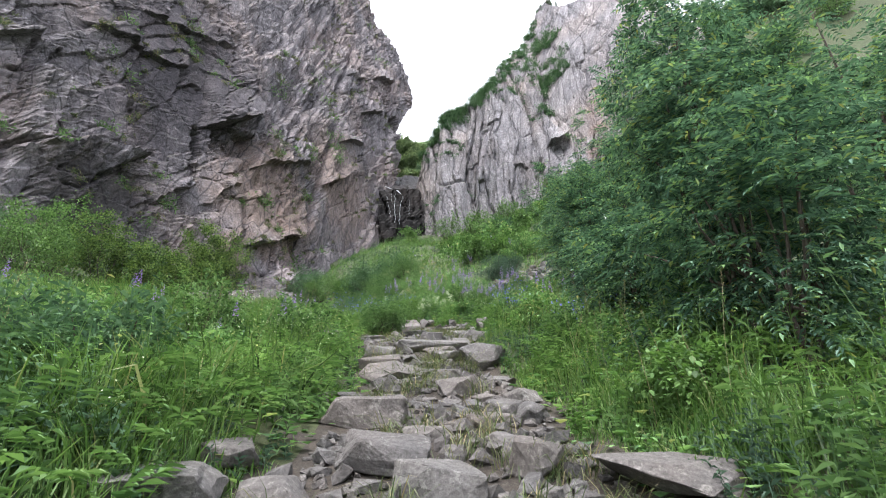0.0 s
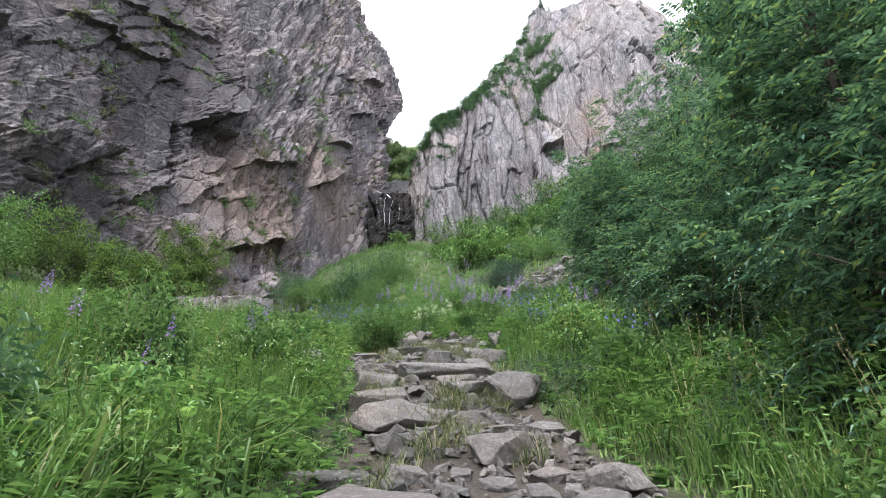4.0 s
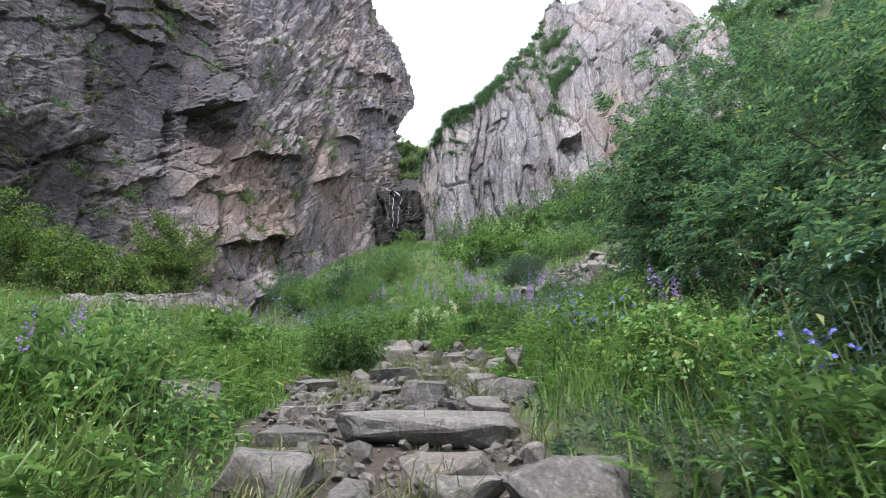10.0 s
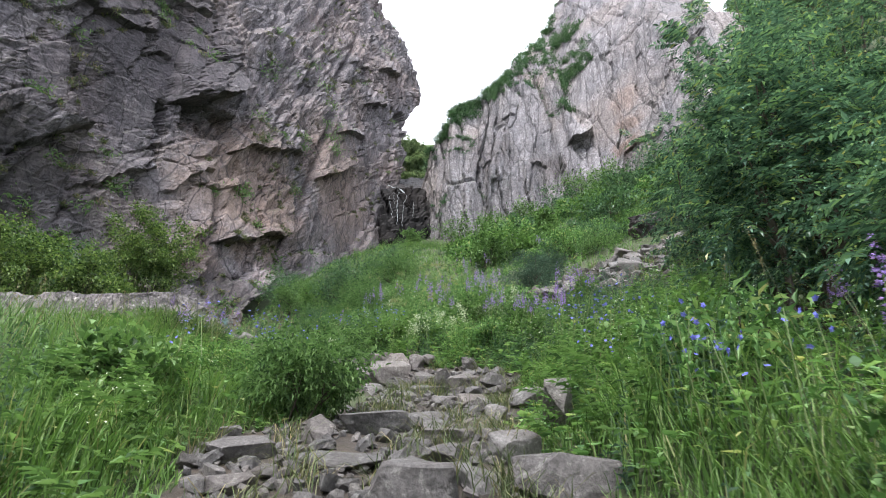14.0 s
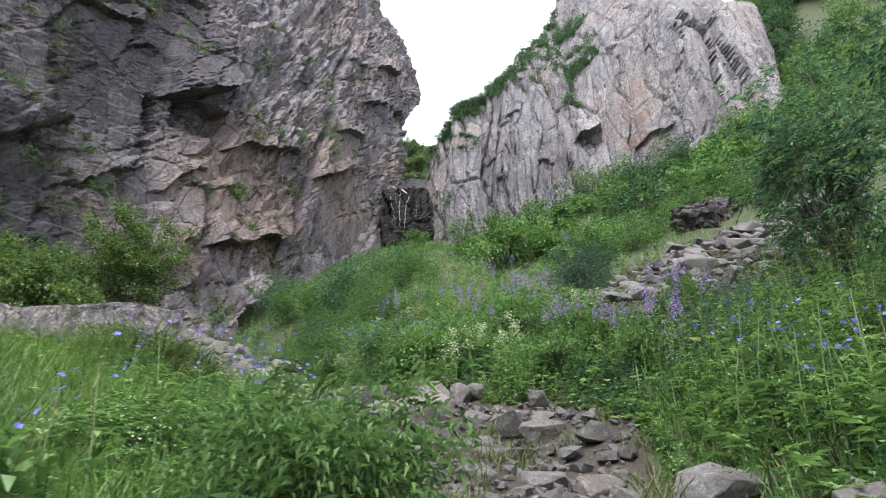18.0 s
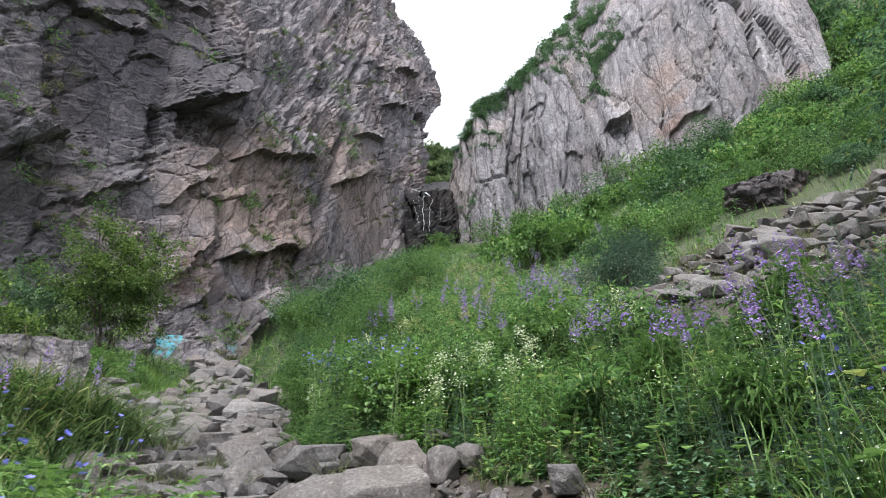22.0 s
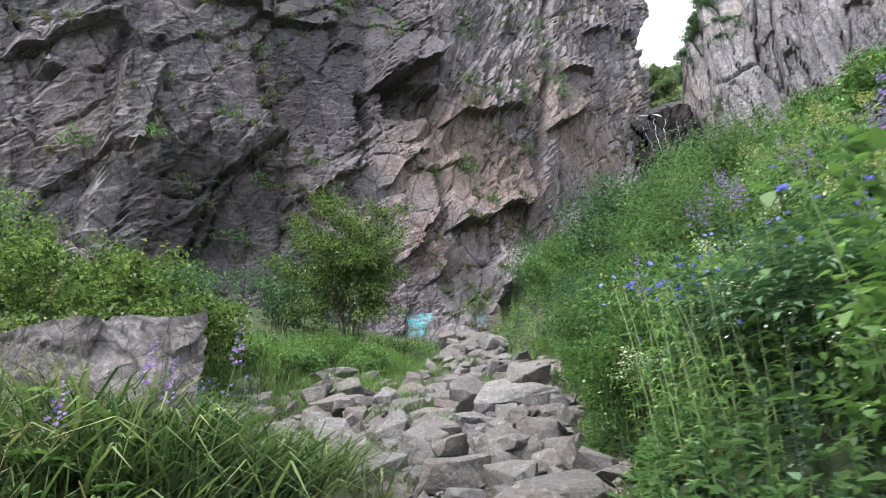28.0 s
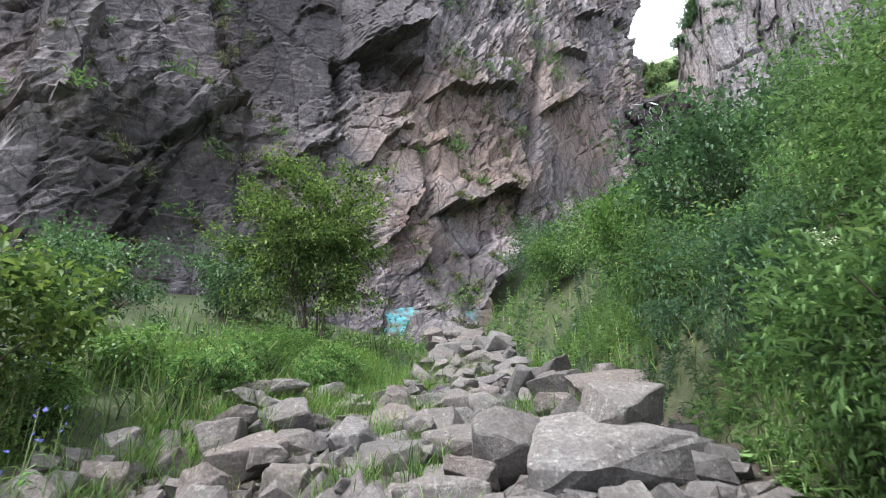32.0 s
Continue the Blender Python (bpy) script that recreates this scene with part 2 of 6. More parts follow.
def oval_set(base, way, length, width, droop=0.3):
    """Rounder leaves: a bowed outline of six corners."""
    n = len(base)
    way = unit(way)
    side = np.cross(way, np.tile([0.0, 0.0, 1.0], (n, 1)))
    side[np.linalg.norm(side, axis=1) < 1e-3] = [1, 0, 0]
    side = unit(side)
    nor = np.cross(side, way)
    L, W = np.asarray(length).reshape(-1, 1), np.asarray(width).reshape(-1, 1)
    a, b = base + way * L * 0.28 + nor * L * 0.05, base + way * L * 0.62 - nor * L * droop * 0.3
    v = np.stack([base, a + side * W * 0.5, b + side * W * 0.42, base + way * L - nor * L * droop, b - side * W * 0.42, a - side * W * 0.5], 1).reshape(-1, 3)
    return v, stamped(6, [[(1, 2, 4, 5)], [(0, 1, 5), (2, 3, 4)]], n)


def blades(root, lean, height, width, segs=3):
    """Grass blades: tapering strips that bow over towards `lean`."""
    n = len(root)
    h, w = np.asarray(height).reshape(-1, 1), np.asarray(width).reshape(-1, 1)
    side = unit(np.cross(lean + [0, 0, 1e-3], np.tile([0.0, 0.0, 1.0], (n, 1))))
    rows = []
    for i in range(segs):
        f = i / segs
        c = root + lean * h * f ** 2 + np.array([0, 0, 1.0]) * h * (f - 0.28 * f ** 3 * np.linalg.norm(lean, axis=1, keepdims=True))
        k = w * (1 - 0.75 * f ** 1.5) * 0.5
        rows += [c - side * k, c + side * k]
    rows.append(root + lean * h + np.array([0, 0, 1.0]) * h * (1 - 0.45 * np.linalg.norm(lean, axis=1, keepdims=True)))
    v = np.stack(rows, 1).reshape(-1, 3)
    k = 2 * segs + 1
    quads = [(2 * i, 2 * i + 1, 2 * i + 3, 2 * i + 2) for i in range(segs - 1)]
    return v, stamped(k, [quads, [(2 * segs - 2, 2 * segs - 1, 2 * segs)]], n)


def tubes(start, mid, end, r0, r1, sides=5, rings=4):
    """Bent tapering tubes from start over mid to end."""
    n = len(start)
    fs = np.linspace(0, 1, rings)
    out = []
    for f in fs:
        c = start * (1 - f) ** 2 + mid * 2 * f * (1 - f) + end * f ** 2
        d = unit((mid - start) * (1 - f) + (end - mid) * f + 1e-6)
        s = unit(np.cross(d, np.tile([0.31, 0.95, 0.05], (n, 1))))
        t = np.cross(d, s)
        r = (np.asarray(r0) * (1 - f) + np.asarray(r1) * f).reshape(-1, 1)
        for k in range(sides):
            a = 2 * math.pi * k / sides
            out.append(c + (s * math.cos(a) + t * math.sin(a)) * r)
    v = np.stack(out, 1).reshape(-1, 3)
    quads = [(i * sides + k, i * sides + (k + 1) % sides, (i + 1) * sides + (k + 1) % sides, (i + 1) * sides + k) for i in range(rings - 1) for k in range(sides)]
    return v, stamped(rings * sides, [quads], n)


def joined(pieces):
    """Several (verts, faces) as one."""
    vs, fs, o = [], {}, 0
    for v, f in pieces:
        vs.append(v)
        for a in f:
            if len(a):
                fs.setdefault(np.asarray(a).shape[1], []).append(np.asarray(a) + o)
        o += len(v)
    return np.concatenate(vs), [np.concatenate(a) for a in fs.values()]


TABLE = np.random.default_rng(3).random((64, 64, 5))


def wave(x, y, size, seed=0):
    """Smooth value noise, -1 to 1."""
    x, y = np.asarray(x) / size + 7.3 * seed, np.asarray(y) / size + 3.1 * seed
    i, j = np.floor(x).astype(int), np.floor(y).astype(int)
    f, g = x - i, y - j
    f, g = f * f * (3 - 2 * f), g * g * (3 - 2 * g)
    t = lambda a, b: TABLE[(a + seed * 11) % 64, (b + seed * 5) % 64, 0]
    return 2 * ((t(i, j) * (1 - f) + t(i + 1, j) * f) * (1 - g) + (t(i, j + 1) * (1 - f) + t(i + 1, j + 1) * f) * g) - 1


def plates(u, v, wide, tall, seed, shear=0.0, tilt=0.6, lean=0.6):
    """Fractured rock: uneven cells, each a flat plate at its own depth that leans out over the one below. Gives the relief, the nearness to a joint and two numbers for each cell."""
    p, q = (u + shear * v) / wide, v / tall
    i0, j0 = np.floor(p).astype(int), np.floor(q).astype(int)
    f1, f2 = np.full(p.shape, 9.0), np.full(p.shape, 9.0)
    out, one, two = np.zeros(p.shape), np.zeros(p.shape), np.zeros(p.shape)
    for a in (-1, 0, 1):
        for b in (-1, 0, 1):
            i, j = i0 + a, j0 + b
            r = TABLE[(i * 7 + seed * 13) % 64, (j * 3 + i + seed * 29) % 64]
            du, dv = p - i - r[..., 0], q - j - r[..., 1]
            d = np.maximum(np.abs(du + 0.22 * dv), np.abs(dv - 0.3 * (r[..., 4] - 0.3) * du))
            val = (r[..., 2] - 0.5) + tilt * (r[..., 3] - 0.5) * du + lean * (0.4 + r[..., 4]) * dv
            near = d < f1
            f2 = np.where(near, f1, np.minimum(f2, d))
            out, one, two = np.where(near, val, out), np.where(near, r[..., 3], one), np.where(near, r[..., 2], two)
            f1 = np.where(near, d, f1)
    return out, f2 - f1, one, two


def cells(x, y, size, seed):
    """Uneven patches of growth: five numbers for each place's patch, and the place's nearness to the patch's rim (0 in the middle, 1 at the rim)."""
    p, q = np.asarray(x) / size + 0.25 * wave(x, y, 0.7 * size, seed), np.asarray(y) / size + 0.25 * wave(y, x, 0.7 * size, seed + 1)
    i0, j0 = np.floor(p).astype(int), np.floor(q).astype(int)
    f1, f2, out = np.full(p.shape, 9.0), np.full(p.shape, 9.0), np.zeros(p.shape + (5,))
    for a in (-1, 0, 1):
        for b in (-1, 0, 1):
            t = TABLE[((i0 + a) * 5 + seed * 17) % 64, ((j0 + b) * 3 + (i0 + a) * 2 + seed * 7) % 64]
            d = np.hypot(p - i0 - a - t[..., 0], q - j0 - b - t[..., 1])
            near = d < f1
            f2 = np.where(near, f1, np.minimum(f2, d))
            out = np.where(near[..., None], t, out)
            f1 = np.where(near, d, f1)
    return out, f1 / np.maximum(f2, 1e-6)
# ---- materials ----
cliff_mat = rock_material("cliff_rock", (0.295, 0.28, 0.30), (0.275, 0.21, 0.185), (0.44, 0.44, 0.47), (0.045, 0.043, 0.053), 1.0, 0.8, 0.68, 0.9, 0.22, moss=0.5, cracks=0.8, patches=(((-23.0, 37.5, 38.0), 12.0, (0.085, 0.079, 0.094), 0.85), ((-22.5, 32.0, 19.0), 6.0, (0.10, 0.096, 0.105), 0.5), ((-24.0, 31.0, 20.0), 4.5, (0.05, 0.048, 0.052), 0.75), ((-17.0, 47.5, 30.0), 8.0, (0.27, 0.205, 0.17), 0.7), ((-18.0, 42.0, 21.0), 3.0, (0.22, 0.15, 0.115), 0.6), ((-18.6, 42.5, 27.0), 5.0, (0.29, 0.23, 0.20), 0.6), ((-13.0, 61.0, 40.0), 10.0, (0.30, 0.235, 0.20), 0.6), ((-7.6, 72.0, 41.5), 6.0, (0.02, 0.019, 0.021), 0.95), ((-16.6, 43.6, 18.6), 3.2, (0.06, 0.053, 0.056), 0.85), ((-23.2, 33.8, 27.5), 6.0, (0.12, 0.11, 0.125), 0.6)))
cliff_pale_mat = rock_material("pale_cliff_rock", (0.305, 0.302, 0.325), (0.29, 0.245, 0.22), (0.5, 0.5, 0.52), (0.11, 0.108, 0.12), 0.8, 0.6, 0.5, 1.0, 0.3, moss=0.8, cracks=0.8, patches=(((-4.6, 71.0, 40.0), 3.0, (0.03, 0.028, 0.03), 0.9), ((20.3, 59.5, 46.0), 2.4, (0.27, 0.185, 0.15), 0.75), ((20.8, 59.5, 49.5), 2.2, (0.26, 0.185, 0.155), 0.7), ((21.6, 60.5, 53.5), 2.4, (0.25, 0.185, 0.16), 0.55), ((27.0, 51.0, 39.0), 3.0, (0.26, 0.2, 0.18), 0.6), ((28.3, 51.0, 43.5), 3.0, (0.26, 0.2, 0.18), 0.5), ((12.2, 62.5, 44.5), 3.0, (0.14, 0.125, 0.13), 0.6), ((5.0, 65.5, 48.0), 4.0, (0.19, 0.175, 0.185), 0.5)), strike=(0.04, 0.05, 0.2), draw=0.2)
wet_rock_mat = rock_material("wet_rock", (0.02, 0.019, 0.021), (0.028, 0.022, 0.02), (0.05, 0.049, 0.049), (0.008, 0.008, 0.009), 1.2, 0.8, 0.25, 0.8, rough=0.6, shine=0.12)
stone_mat = rock_material("path_stone", (0.164, 0.158, 0.159), (0.176, 0.149, 0.135), (0.36, 0.355, 0.345), (0.09, 0.082, 0.078), 7.0, 0.5, 0.5, 0.9, 0.22, ochre=0.35, placed_=True)
boulder_mat = rock_material("boulder_rock", (0.34, 0.337, 0.352), (0.27, 0.225, 0.215), (0.55, 0.55, 0.54), (0.06, 0.058, 0.06), 4.0, 0.8, 0.9, 1.2, 0.3, moss=0.3, ochre=0.15, cracks=0.7)
soil_rock_mat = rock_material("dark_outcrop_rock", (0.085, 0.078, 0.086), (0.11, 0.085, 0.075), (0.24, 0.24, 0.24), (0.04, 0.037, 0.04), 3.0, 0.6, 0.5, 0.9, 0.2, cracks=0.5)
soil_mat = rock_material("soil", (0.05, 0.041, 0.034), (0.066, 0.052, 0.04), (0.10, 0.09, 0.08), (0.03, 0.025, 0.021), 6.0, 0.6, 0.5, 0.9)
grass_mat = leaf_material("grass_blades", [(0.0, (0.060, 0.115, 0.038)), (0.3, (0.105, 0.200, 0.062)), (0.7, (0.160, 0.280, 0.090)), (0.93, (0.235, 0.340, 0.140)), (1.0, (0.380, 0.340, 0.210))], 0.5, 0.4)
reed_mat = leaf_material("reed_grass", [(0.0, (0.036, 0.070, 0.036)), (0.35, (0.075, 0.130, 0.062)), (0.8, (0.150, 0.220, 0.105)), (0.95, (0.250, 0.300, 0.160)), (1.0, (0.40, 0.37, 0.25))], 0.42, 0.34)
dry_mat = leaf_material("dry_grass", [(0.0, (0.110, 0.140, 0.070)), (0.5, (0.220, 0.205, 0.136)), (1.0, (0.360, 0.279, 0.186))], 0.6, 0.3)
tuft_mat = leaf_material("tuft_grass", [(0.0, (0.080, 0.130, 0.052)), (0.5, (0.150, 0.186, 0.105)), (0.85, (0.240, 0.223, 0.149)), (1.0, (0.360, 0.279, 0.186))], 0.6, 0.35)
herb_mat = leaf_material("herb_leaves", [(0.0, (0.082, 0.182, 0.085)), (0.5, (0.180, 0.335, 0.140)), (0.9, (0.315, 0.480, 0.220)), (1.0, (0.50, 0.49, 0.24))], 0.45, 0.42)
rowan_mat = leaf_material("rowan_leaves", [(0.0, (0.050, 0.106, 0.088)), (0.4, (0.122, 0.220, 0.195)), (0.75, (0.208, 0.345, 0.285)), (0.94, (0.32, 0.48, 0.25)), (1.0, (0.42, 0.40, 0.16))], 0.33, 0.34)
shrub_mat = leaf_material("shrub_leaves", [(0.0, (0.079, 0.160, 0.069)), (0.5, (0.148, 0.262, 0.102)), (1.0, (0.25, 0.38, 0.178))], 0.48, 0.4)
dark_shrub_mat = leaf_material("dark_shrub_leaves", [(0.0, (0.064, 0.133, 0.087)), (0.5, (0.108, 0.200, 0.125)), (1.0, (0.172, 0.279, 0.176))], 0.48, 0.32)
raspberry_mat = leaf_material("raspberry_leaves", [(0.0, (0.085, 0.165, 0.065)), (0.5, (0.14, 0.255, 0.09)), (1.0, (0.195, 0.315, 0.12))], 0.55, 0.42)
grey_shrub_mat = leaf_material("grey_willow_leaves", [(0.0, (0.055, 0.108, 0.082)), (0.5, (0.088, 0.155, 0.122)), (1.0, (0.135, 0.205, 0.165))], 0.5, 0.28)
olive_mat = leaf_material("olive_bush_leaves", [(0.0, (0.055, 0.100, 0.042)), (0.5, (0.128, 0.208, 0.080)), (1.0, (0.270, 0.350, 0.130))], 0.5, 0.42)
# far tree leaves: greens lightened and greyed to paint in distance haze
hazed_hill_mat = leaf_material("far_tree_leaves_hazed", [(0.0, (0.15, 0.21, 0.14)), (0.5, (0.22, 0.29, 0.19)), (1.0, (0.30, 0.37, 0.25))], 0.6, 0.4)
needle_mat = leaf_material("spruce_needles", [(0.0, (0.05, 0.085, 0.045)), (1.0, (0.09, 0.14, 0.07))], 0.6, 0.15)
bark_mat = plain_material("bark", (0.055, 0.043, 0.035), 0.85, 0.4, 20)
stem_mat = plain_material("green_stem", (0.09, 0.13, 0.045), 0.6, 0.3, 12)
violet_mat = leaf_material("violet_petals", [(0.0, (0.34, 0.22, 0.80)), (0.6, (0.50, 0.33, 0.98)), (1.0, (0.68, 0.40, 0.98))], 0.6, 0.35)
blue_mat = leaf_material("blue_petals", [(0.0, (0.16, 0.18, 0.9)), (1.0, (0.32, 0.32, 1.15))], 0.6, 0.35)
white_mat = leaf_material("white_petals", [(0.0, (0.78, 0.83, 0.75)), (1.0, (0.98, 1.03, 0.94))], 0.6, 0.3)
cream_mat = leaf_material("cream_panicle", [(0.0, (0.42, 0.42, 0.22)), (1.0, (0.62, 0.6, 0.36))], 0.6, 0.3)
water_mat, wn_, wl_ = nodes_of("falling_water")
wp_ = wn_["Principled BSDF"]
wp_.inputs["Base Color"].default_value, wp_.inputs["Roughness"].default_value = (0.34, 0.365, 0.39, 1), 0.3

turf_mat = rock_material("turf", (0.05, 0.078, 0.028), (0.065, 0.07, 0.032), (0.08, 0.105, 0.045), (0.03, 0.042, 0.018), 2.0, 0.6, 0.5, 0.9)
far_mat = plain_material("far_meadow", (0.075, 0.12, 0.04), 0.9, 0.4, 0.3)

# ---- the lie of the land ----
PATH_Y = [-12, 0, 1.4, 3, 4.5, 7, 8.1, 9.6, 11.6, 14.2, 15.6, 16.5, 17.6, 19.5, 24, 32, 42, 50, 64]
PATH_X = [0, 0, -0.4, -0.2, 0.15, 0.1, -0.3, -0.8, -0.2, -0.6, -1.2, -2.1, -3.3, -4.5, -6.1, -9.8, -15.5, -14, -9]
PATH_Z = [-4.7, 0.12, 0.68, 1.32, 2.02, 2.95, 3.5, 4.08, 4.9, 5.72, 6.12, 6.35, 6.7, 7.25, 8.75, 11.6, 15.2, 21.5, 32]


def smooth_step(a, b, x):
    f = np.clip((x - a) / (b - a), 0, 1)
    return f * f * (3 - 2 * f)


def soft_min(a, b, k):
    h = np.clip(0.5 + 0.5 * (b - a) / k, 0, 1)
    return b * (1 - h) + a * h - k * h * (1 - h)


def path_x(y):
    return np.interp(y, PATH_Y, PATH_X)


def ground(x, y):
    """Height of the ground: the stony path that turns into a gully, the meadow mound beside it, the hillside and the left bank."""
    x, y = np.asarray(x, float), np.asarray(y, float)
    g = np.interp(y, PATH_Y, PATH_Z) + np.minimum(0, y + 12) * 0.25
    g = np.where(y > 64, 32 + (y - 64) * 0.6, g)
    d = x - path_x(y)
    left = g + 0.10 * np.maximum(0, -d - 0.9) + np.interp(y, [12, 24, 40], [0.0, 0.24, 0.3]) * np.maximum(0, -d - 2.2)
    steep = np.interp(y, [0, 13, 17, 22, 42], [0.24, 0.26, 0.5, 0.85, 0.9])
    flank = g + steep * np.maximum(0, d - np.interp(y, [18, 20.5, 24, 27], [0.9, 1.8, 1.9, 1.2]))
    mound = np.interp(y, [-12, 0, 8, 14, 19, 22.2, 30, 45, 62, 72], [-3.5, 1.1, 4.2, 6.1, 7.9, 10.0, 13.9, 23, 33, 39])
    mound = mound + 0.34 * np.maximum(0, x) + 0.17 * np.maximum(0, x - 7) + 0.1 * np.minimum(0, x + 2)
    mound = mound + 0.8 * smooth_step(48, 70, y) * np.maximum(0, x - 24)
    right = np.where(d > 0, np.maximum(soft_min(flank, mound, 0.8), g), g)
    z = np.where(d > 0, right, left)
    z = z + 0.75 * np.exp(-((x + 6.1) / 1.5) ** 2 - ((y - 18.3) / 1.2) ** 2)
    z = z + 0.65 * np.exp(-((x - 2.1) / 1.5) ** 2 - ((y - 19.3) / 1.1) ** 2)
    away = smooth_step(0.6, 3.0, np.abs(d))
    z = z + away * (0.22 * wave(x, y, 3.1, 1) + 0.10 * wave(x, y, 1.1, 2)) + 0.05 * wave(x, y, 0.5, 3) + 0.5 * smooth_step(6, 20, np.abs(d)) * wave(x, y, 9, 4)
    return z


def axis(fine0, fine1, step, far0, far1, grow=1.18):
    a = list(np.arange(fine0, fine1 + step / 2, step))
    s = step
    while a[-1] < far1:
        s *= grow
        a.append(a[-1] + s)
    s = step
    while a[0] > far0:
        s *= grow
        a.insert(0, a[0] - s)
    return np.array(a)


def grid_faces(rows, cols):
    i, j = np.meshgrid(np.arange(rows - 1), np.arange(cols - 1), indexing="ij")
    a = (i * cols + j).ravel()
    return np.stack([a, a + 1, a + cols + 1, a + cols], 1)


ZONE_Y = [-3, 3, 5, 8, 10, 11.5, 13, 15, 16.3, 17.2, 18, 19.5, 21, 22, 24, 28, 34, 41]
ZONE_L = [-1.5, -0.95, -0.75, -1.0, -1.6, -2.0, -0.9, -1.1, -2.2, -3.8, -4.6, -5.3, -7.4, -9.5, -9.6, -9.6, -12.2, -16.8]
ZONE_R = [1.4, 1.2, 0.9, 0.7, 0.65, 0.65, 0.85, 1.0, 0.4, -0.7, -1.9, -2.8, -3.3, -3.7, -4.6, -7.0, -10.2, -14.2]


def zone(x, y):
    """How far inside the bare stony ground a place lies (negative: in the growth)."""
    w = 0.22 * wave(x, y, 0.9, 14) + 0.12 * wave(x, y, 0.35, 15)
    return np.minimum(x - np.interp(y, ZONE_Y, ZONE_L), np.interp(y, ZONE_Y, ZONE_R) - x) + w


def scree(x, y):
    """The same for the scree on the hillside."""
    a, b = (x - 5.6) * 0.876 + (y - 21.4) * 0.48, (y - 21.4) * 0.876 - (x - 5.6) * 0.48
    return 1 - np.hypot(a / 5.6, b / 2.3) + 0.35 * wave(x, y, 1.3, 16)


def bare_ground():
    """Which faces of the ground are turf (1) and which bare earth (0)."""
    cx, cy = 0.25 * (GX[1:, 1:] + GX[:-1, 1:] + GX[1:, :-1] + GX[:-1, :-1]), 0.25 * (GY[1:, 1:] + GY[:-1, 1:] + GY[1:, :-1] + GY[:-1, :-1])
    inside = (zone(cx, cy) > -0.1) & (cy > -3) & (cy < 42)
    return np.where(inside | (scree(cx, cy) > 0), 0, 1)


gx, gy = axis(-12, 9, 0.2, -420, 420), axis(-2, 34, 0.2, -420, 420)
GX, GY = np.meshgrid(gx, gy)
GZ = ground(np.clip(GX, -60, 90), np.clip(GY, -60, 95))
GZ = GZ + 0.15 * np.maximum(0, np.hypot(GX, GY) - 120)
thing("ground", mesh_from("ground", np.stack([GX, GY, GZ], -1).reshape(-1, 3), [grid_faces(len(gy), len(gx))], [soil_mat, turf_mat], True, bare_ground().ravel()), "brown trodden earth and green turf of a steep mountain slope", "ground", kind="structure")


# ---- cliffs ----
def left_wall(y, h):
    """A point of the left cliff's unbroken face, h metres over its foot line."""
    x = np.interp(y, [-40, 0, 16, 27, 31, 38, 42, 50.5, 60, 68.7, 76, 85, 100], [-57, -37, -29.5, -24, -22, -19.0, -16.6, -15.0, -11.8, -8.4, -5.5, -2.0, 4])
    off = 0.14 * h + 0.05 * np.maximum(0, h - 25)
    return x - 0.93 * off, y + 0.37 * off


def left_foot(y):
    return np.interp(y, [-40, 0, 27, 42, 50, 64, 80], [-14, 3, 12, 14, 20.5, 32, 42])


# where the face turns back, by height over the foot
LEFT_EDGE_H = [-4, 10.5, 12.2, 15.5, 20.2, 24.2, 32, 38, 41, 41.6, 44.5, 46.8, 47.5, 49, 51.8, 53.5, 60, 74]
LEFT_EDGE_S = [69, 72.6, 74.1, 76.2, 77.8, 78.8, 84.4, 88.3, 89.7, 86.6, 86.4, 85, 79.3, 77.5, 75.7, 74.7, 73, 70]
CLEAVE = 0.404


def box_at(u, v, u0, v0, wu, wv, edge=0.18):
    a = np.clip((1 - np.abs(u - u0) / wu) / edge, 0, 1)
    b = np.clip((1 - np.abs(v - v0) / wv) / edge, 0, 1)
    return a * b


def brow(u, v, u0, v0, u1, v1, depth, reach):
    """Rock that juts out over a line and fades upwards (reach below zero: a shelf that fades downwards)."""
    f = (u - u0) / (u1 - u0)
    w = v - (v0 + (v1 - v0) * f)
    ends = np.clip(np.minimum(f, 1 - f) * abs(u1 - u0) / 0.5 + 0.5, 0, 1)
    side = w if reach > 0 else -w
    return depth * ends * np.where(side > 0, np.exp(-np.maximum(side, 0) / abs(reach)), 0)


# start and end of each brow as (along the face, over the foot), how far it juts, how far it reaches
LEFT_BROWS = [
    (40.8, 0.9, 48.6, 3.3, 2.6, 3.6), (38.4, 19.7, 43.5, 23.0, 2.1, 5.0), (42.8, 16.4, 52.6, 15.8, 1.0, 3.0), (42.6, 8.3, 52.0, 5.8, 1.5, 5.0), (39.6, 6.4, 42.0, 9.9, 1.0, 3.0),
    (54.8, 11.8, 63.8, 14.3, 1.2, 4.0), (59.2, 18.6, 65.8, 18.1, 1.1, 2.5), (38.9, 11.4, 41.6, 14.7, 0.6, 2.0), (25.8, 9.4, 33.2, 12.9, 1.6, -4.0),
    (33.6, 8.6, 38.2, 12.6, 0.6, 1.8), (66.0, 24.5, 72.0, 26.0, 1.2, 3.0), (70.0, 33.0, 77.0, 34.5, 1.3, 3.5), (28.0, 22.0, 36.0, 24.5, 0.7, 2.5), (22.0, 15.5, 25.5, 17.5, 1.2, 3.0), (31.0, 27.0, 40.0, 31.0, 0.6, 3.0),
]
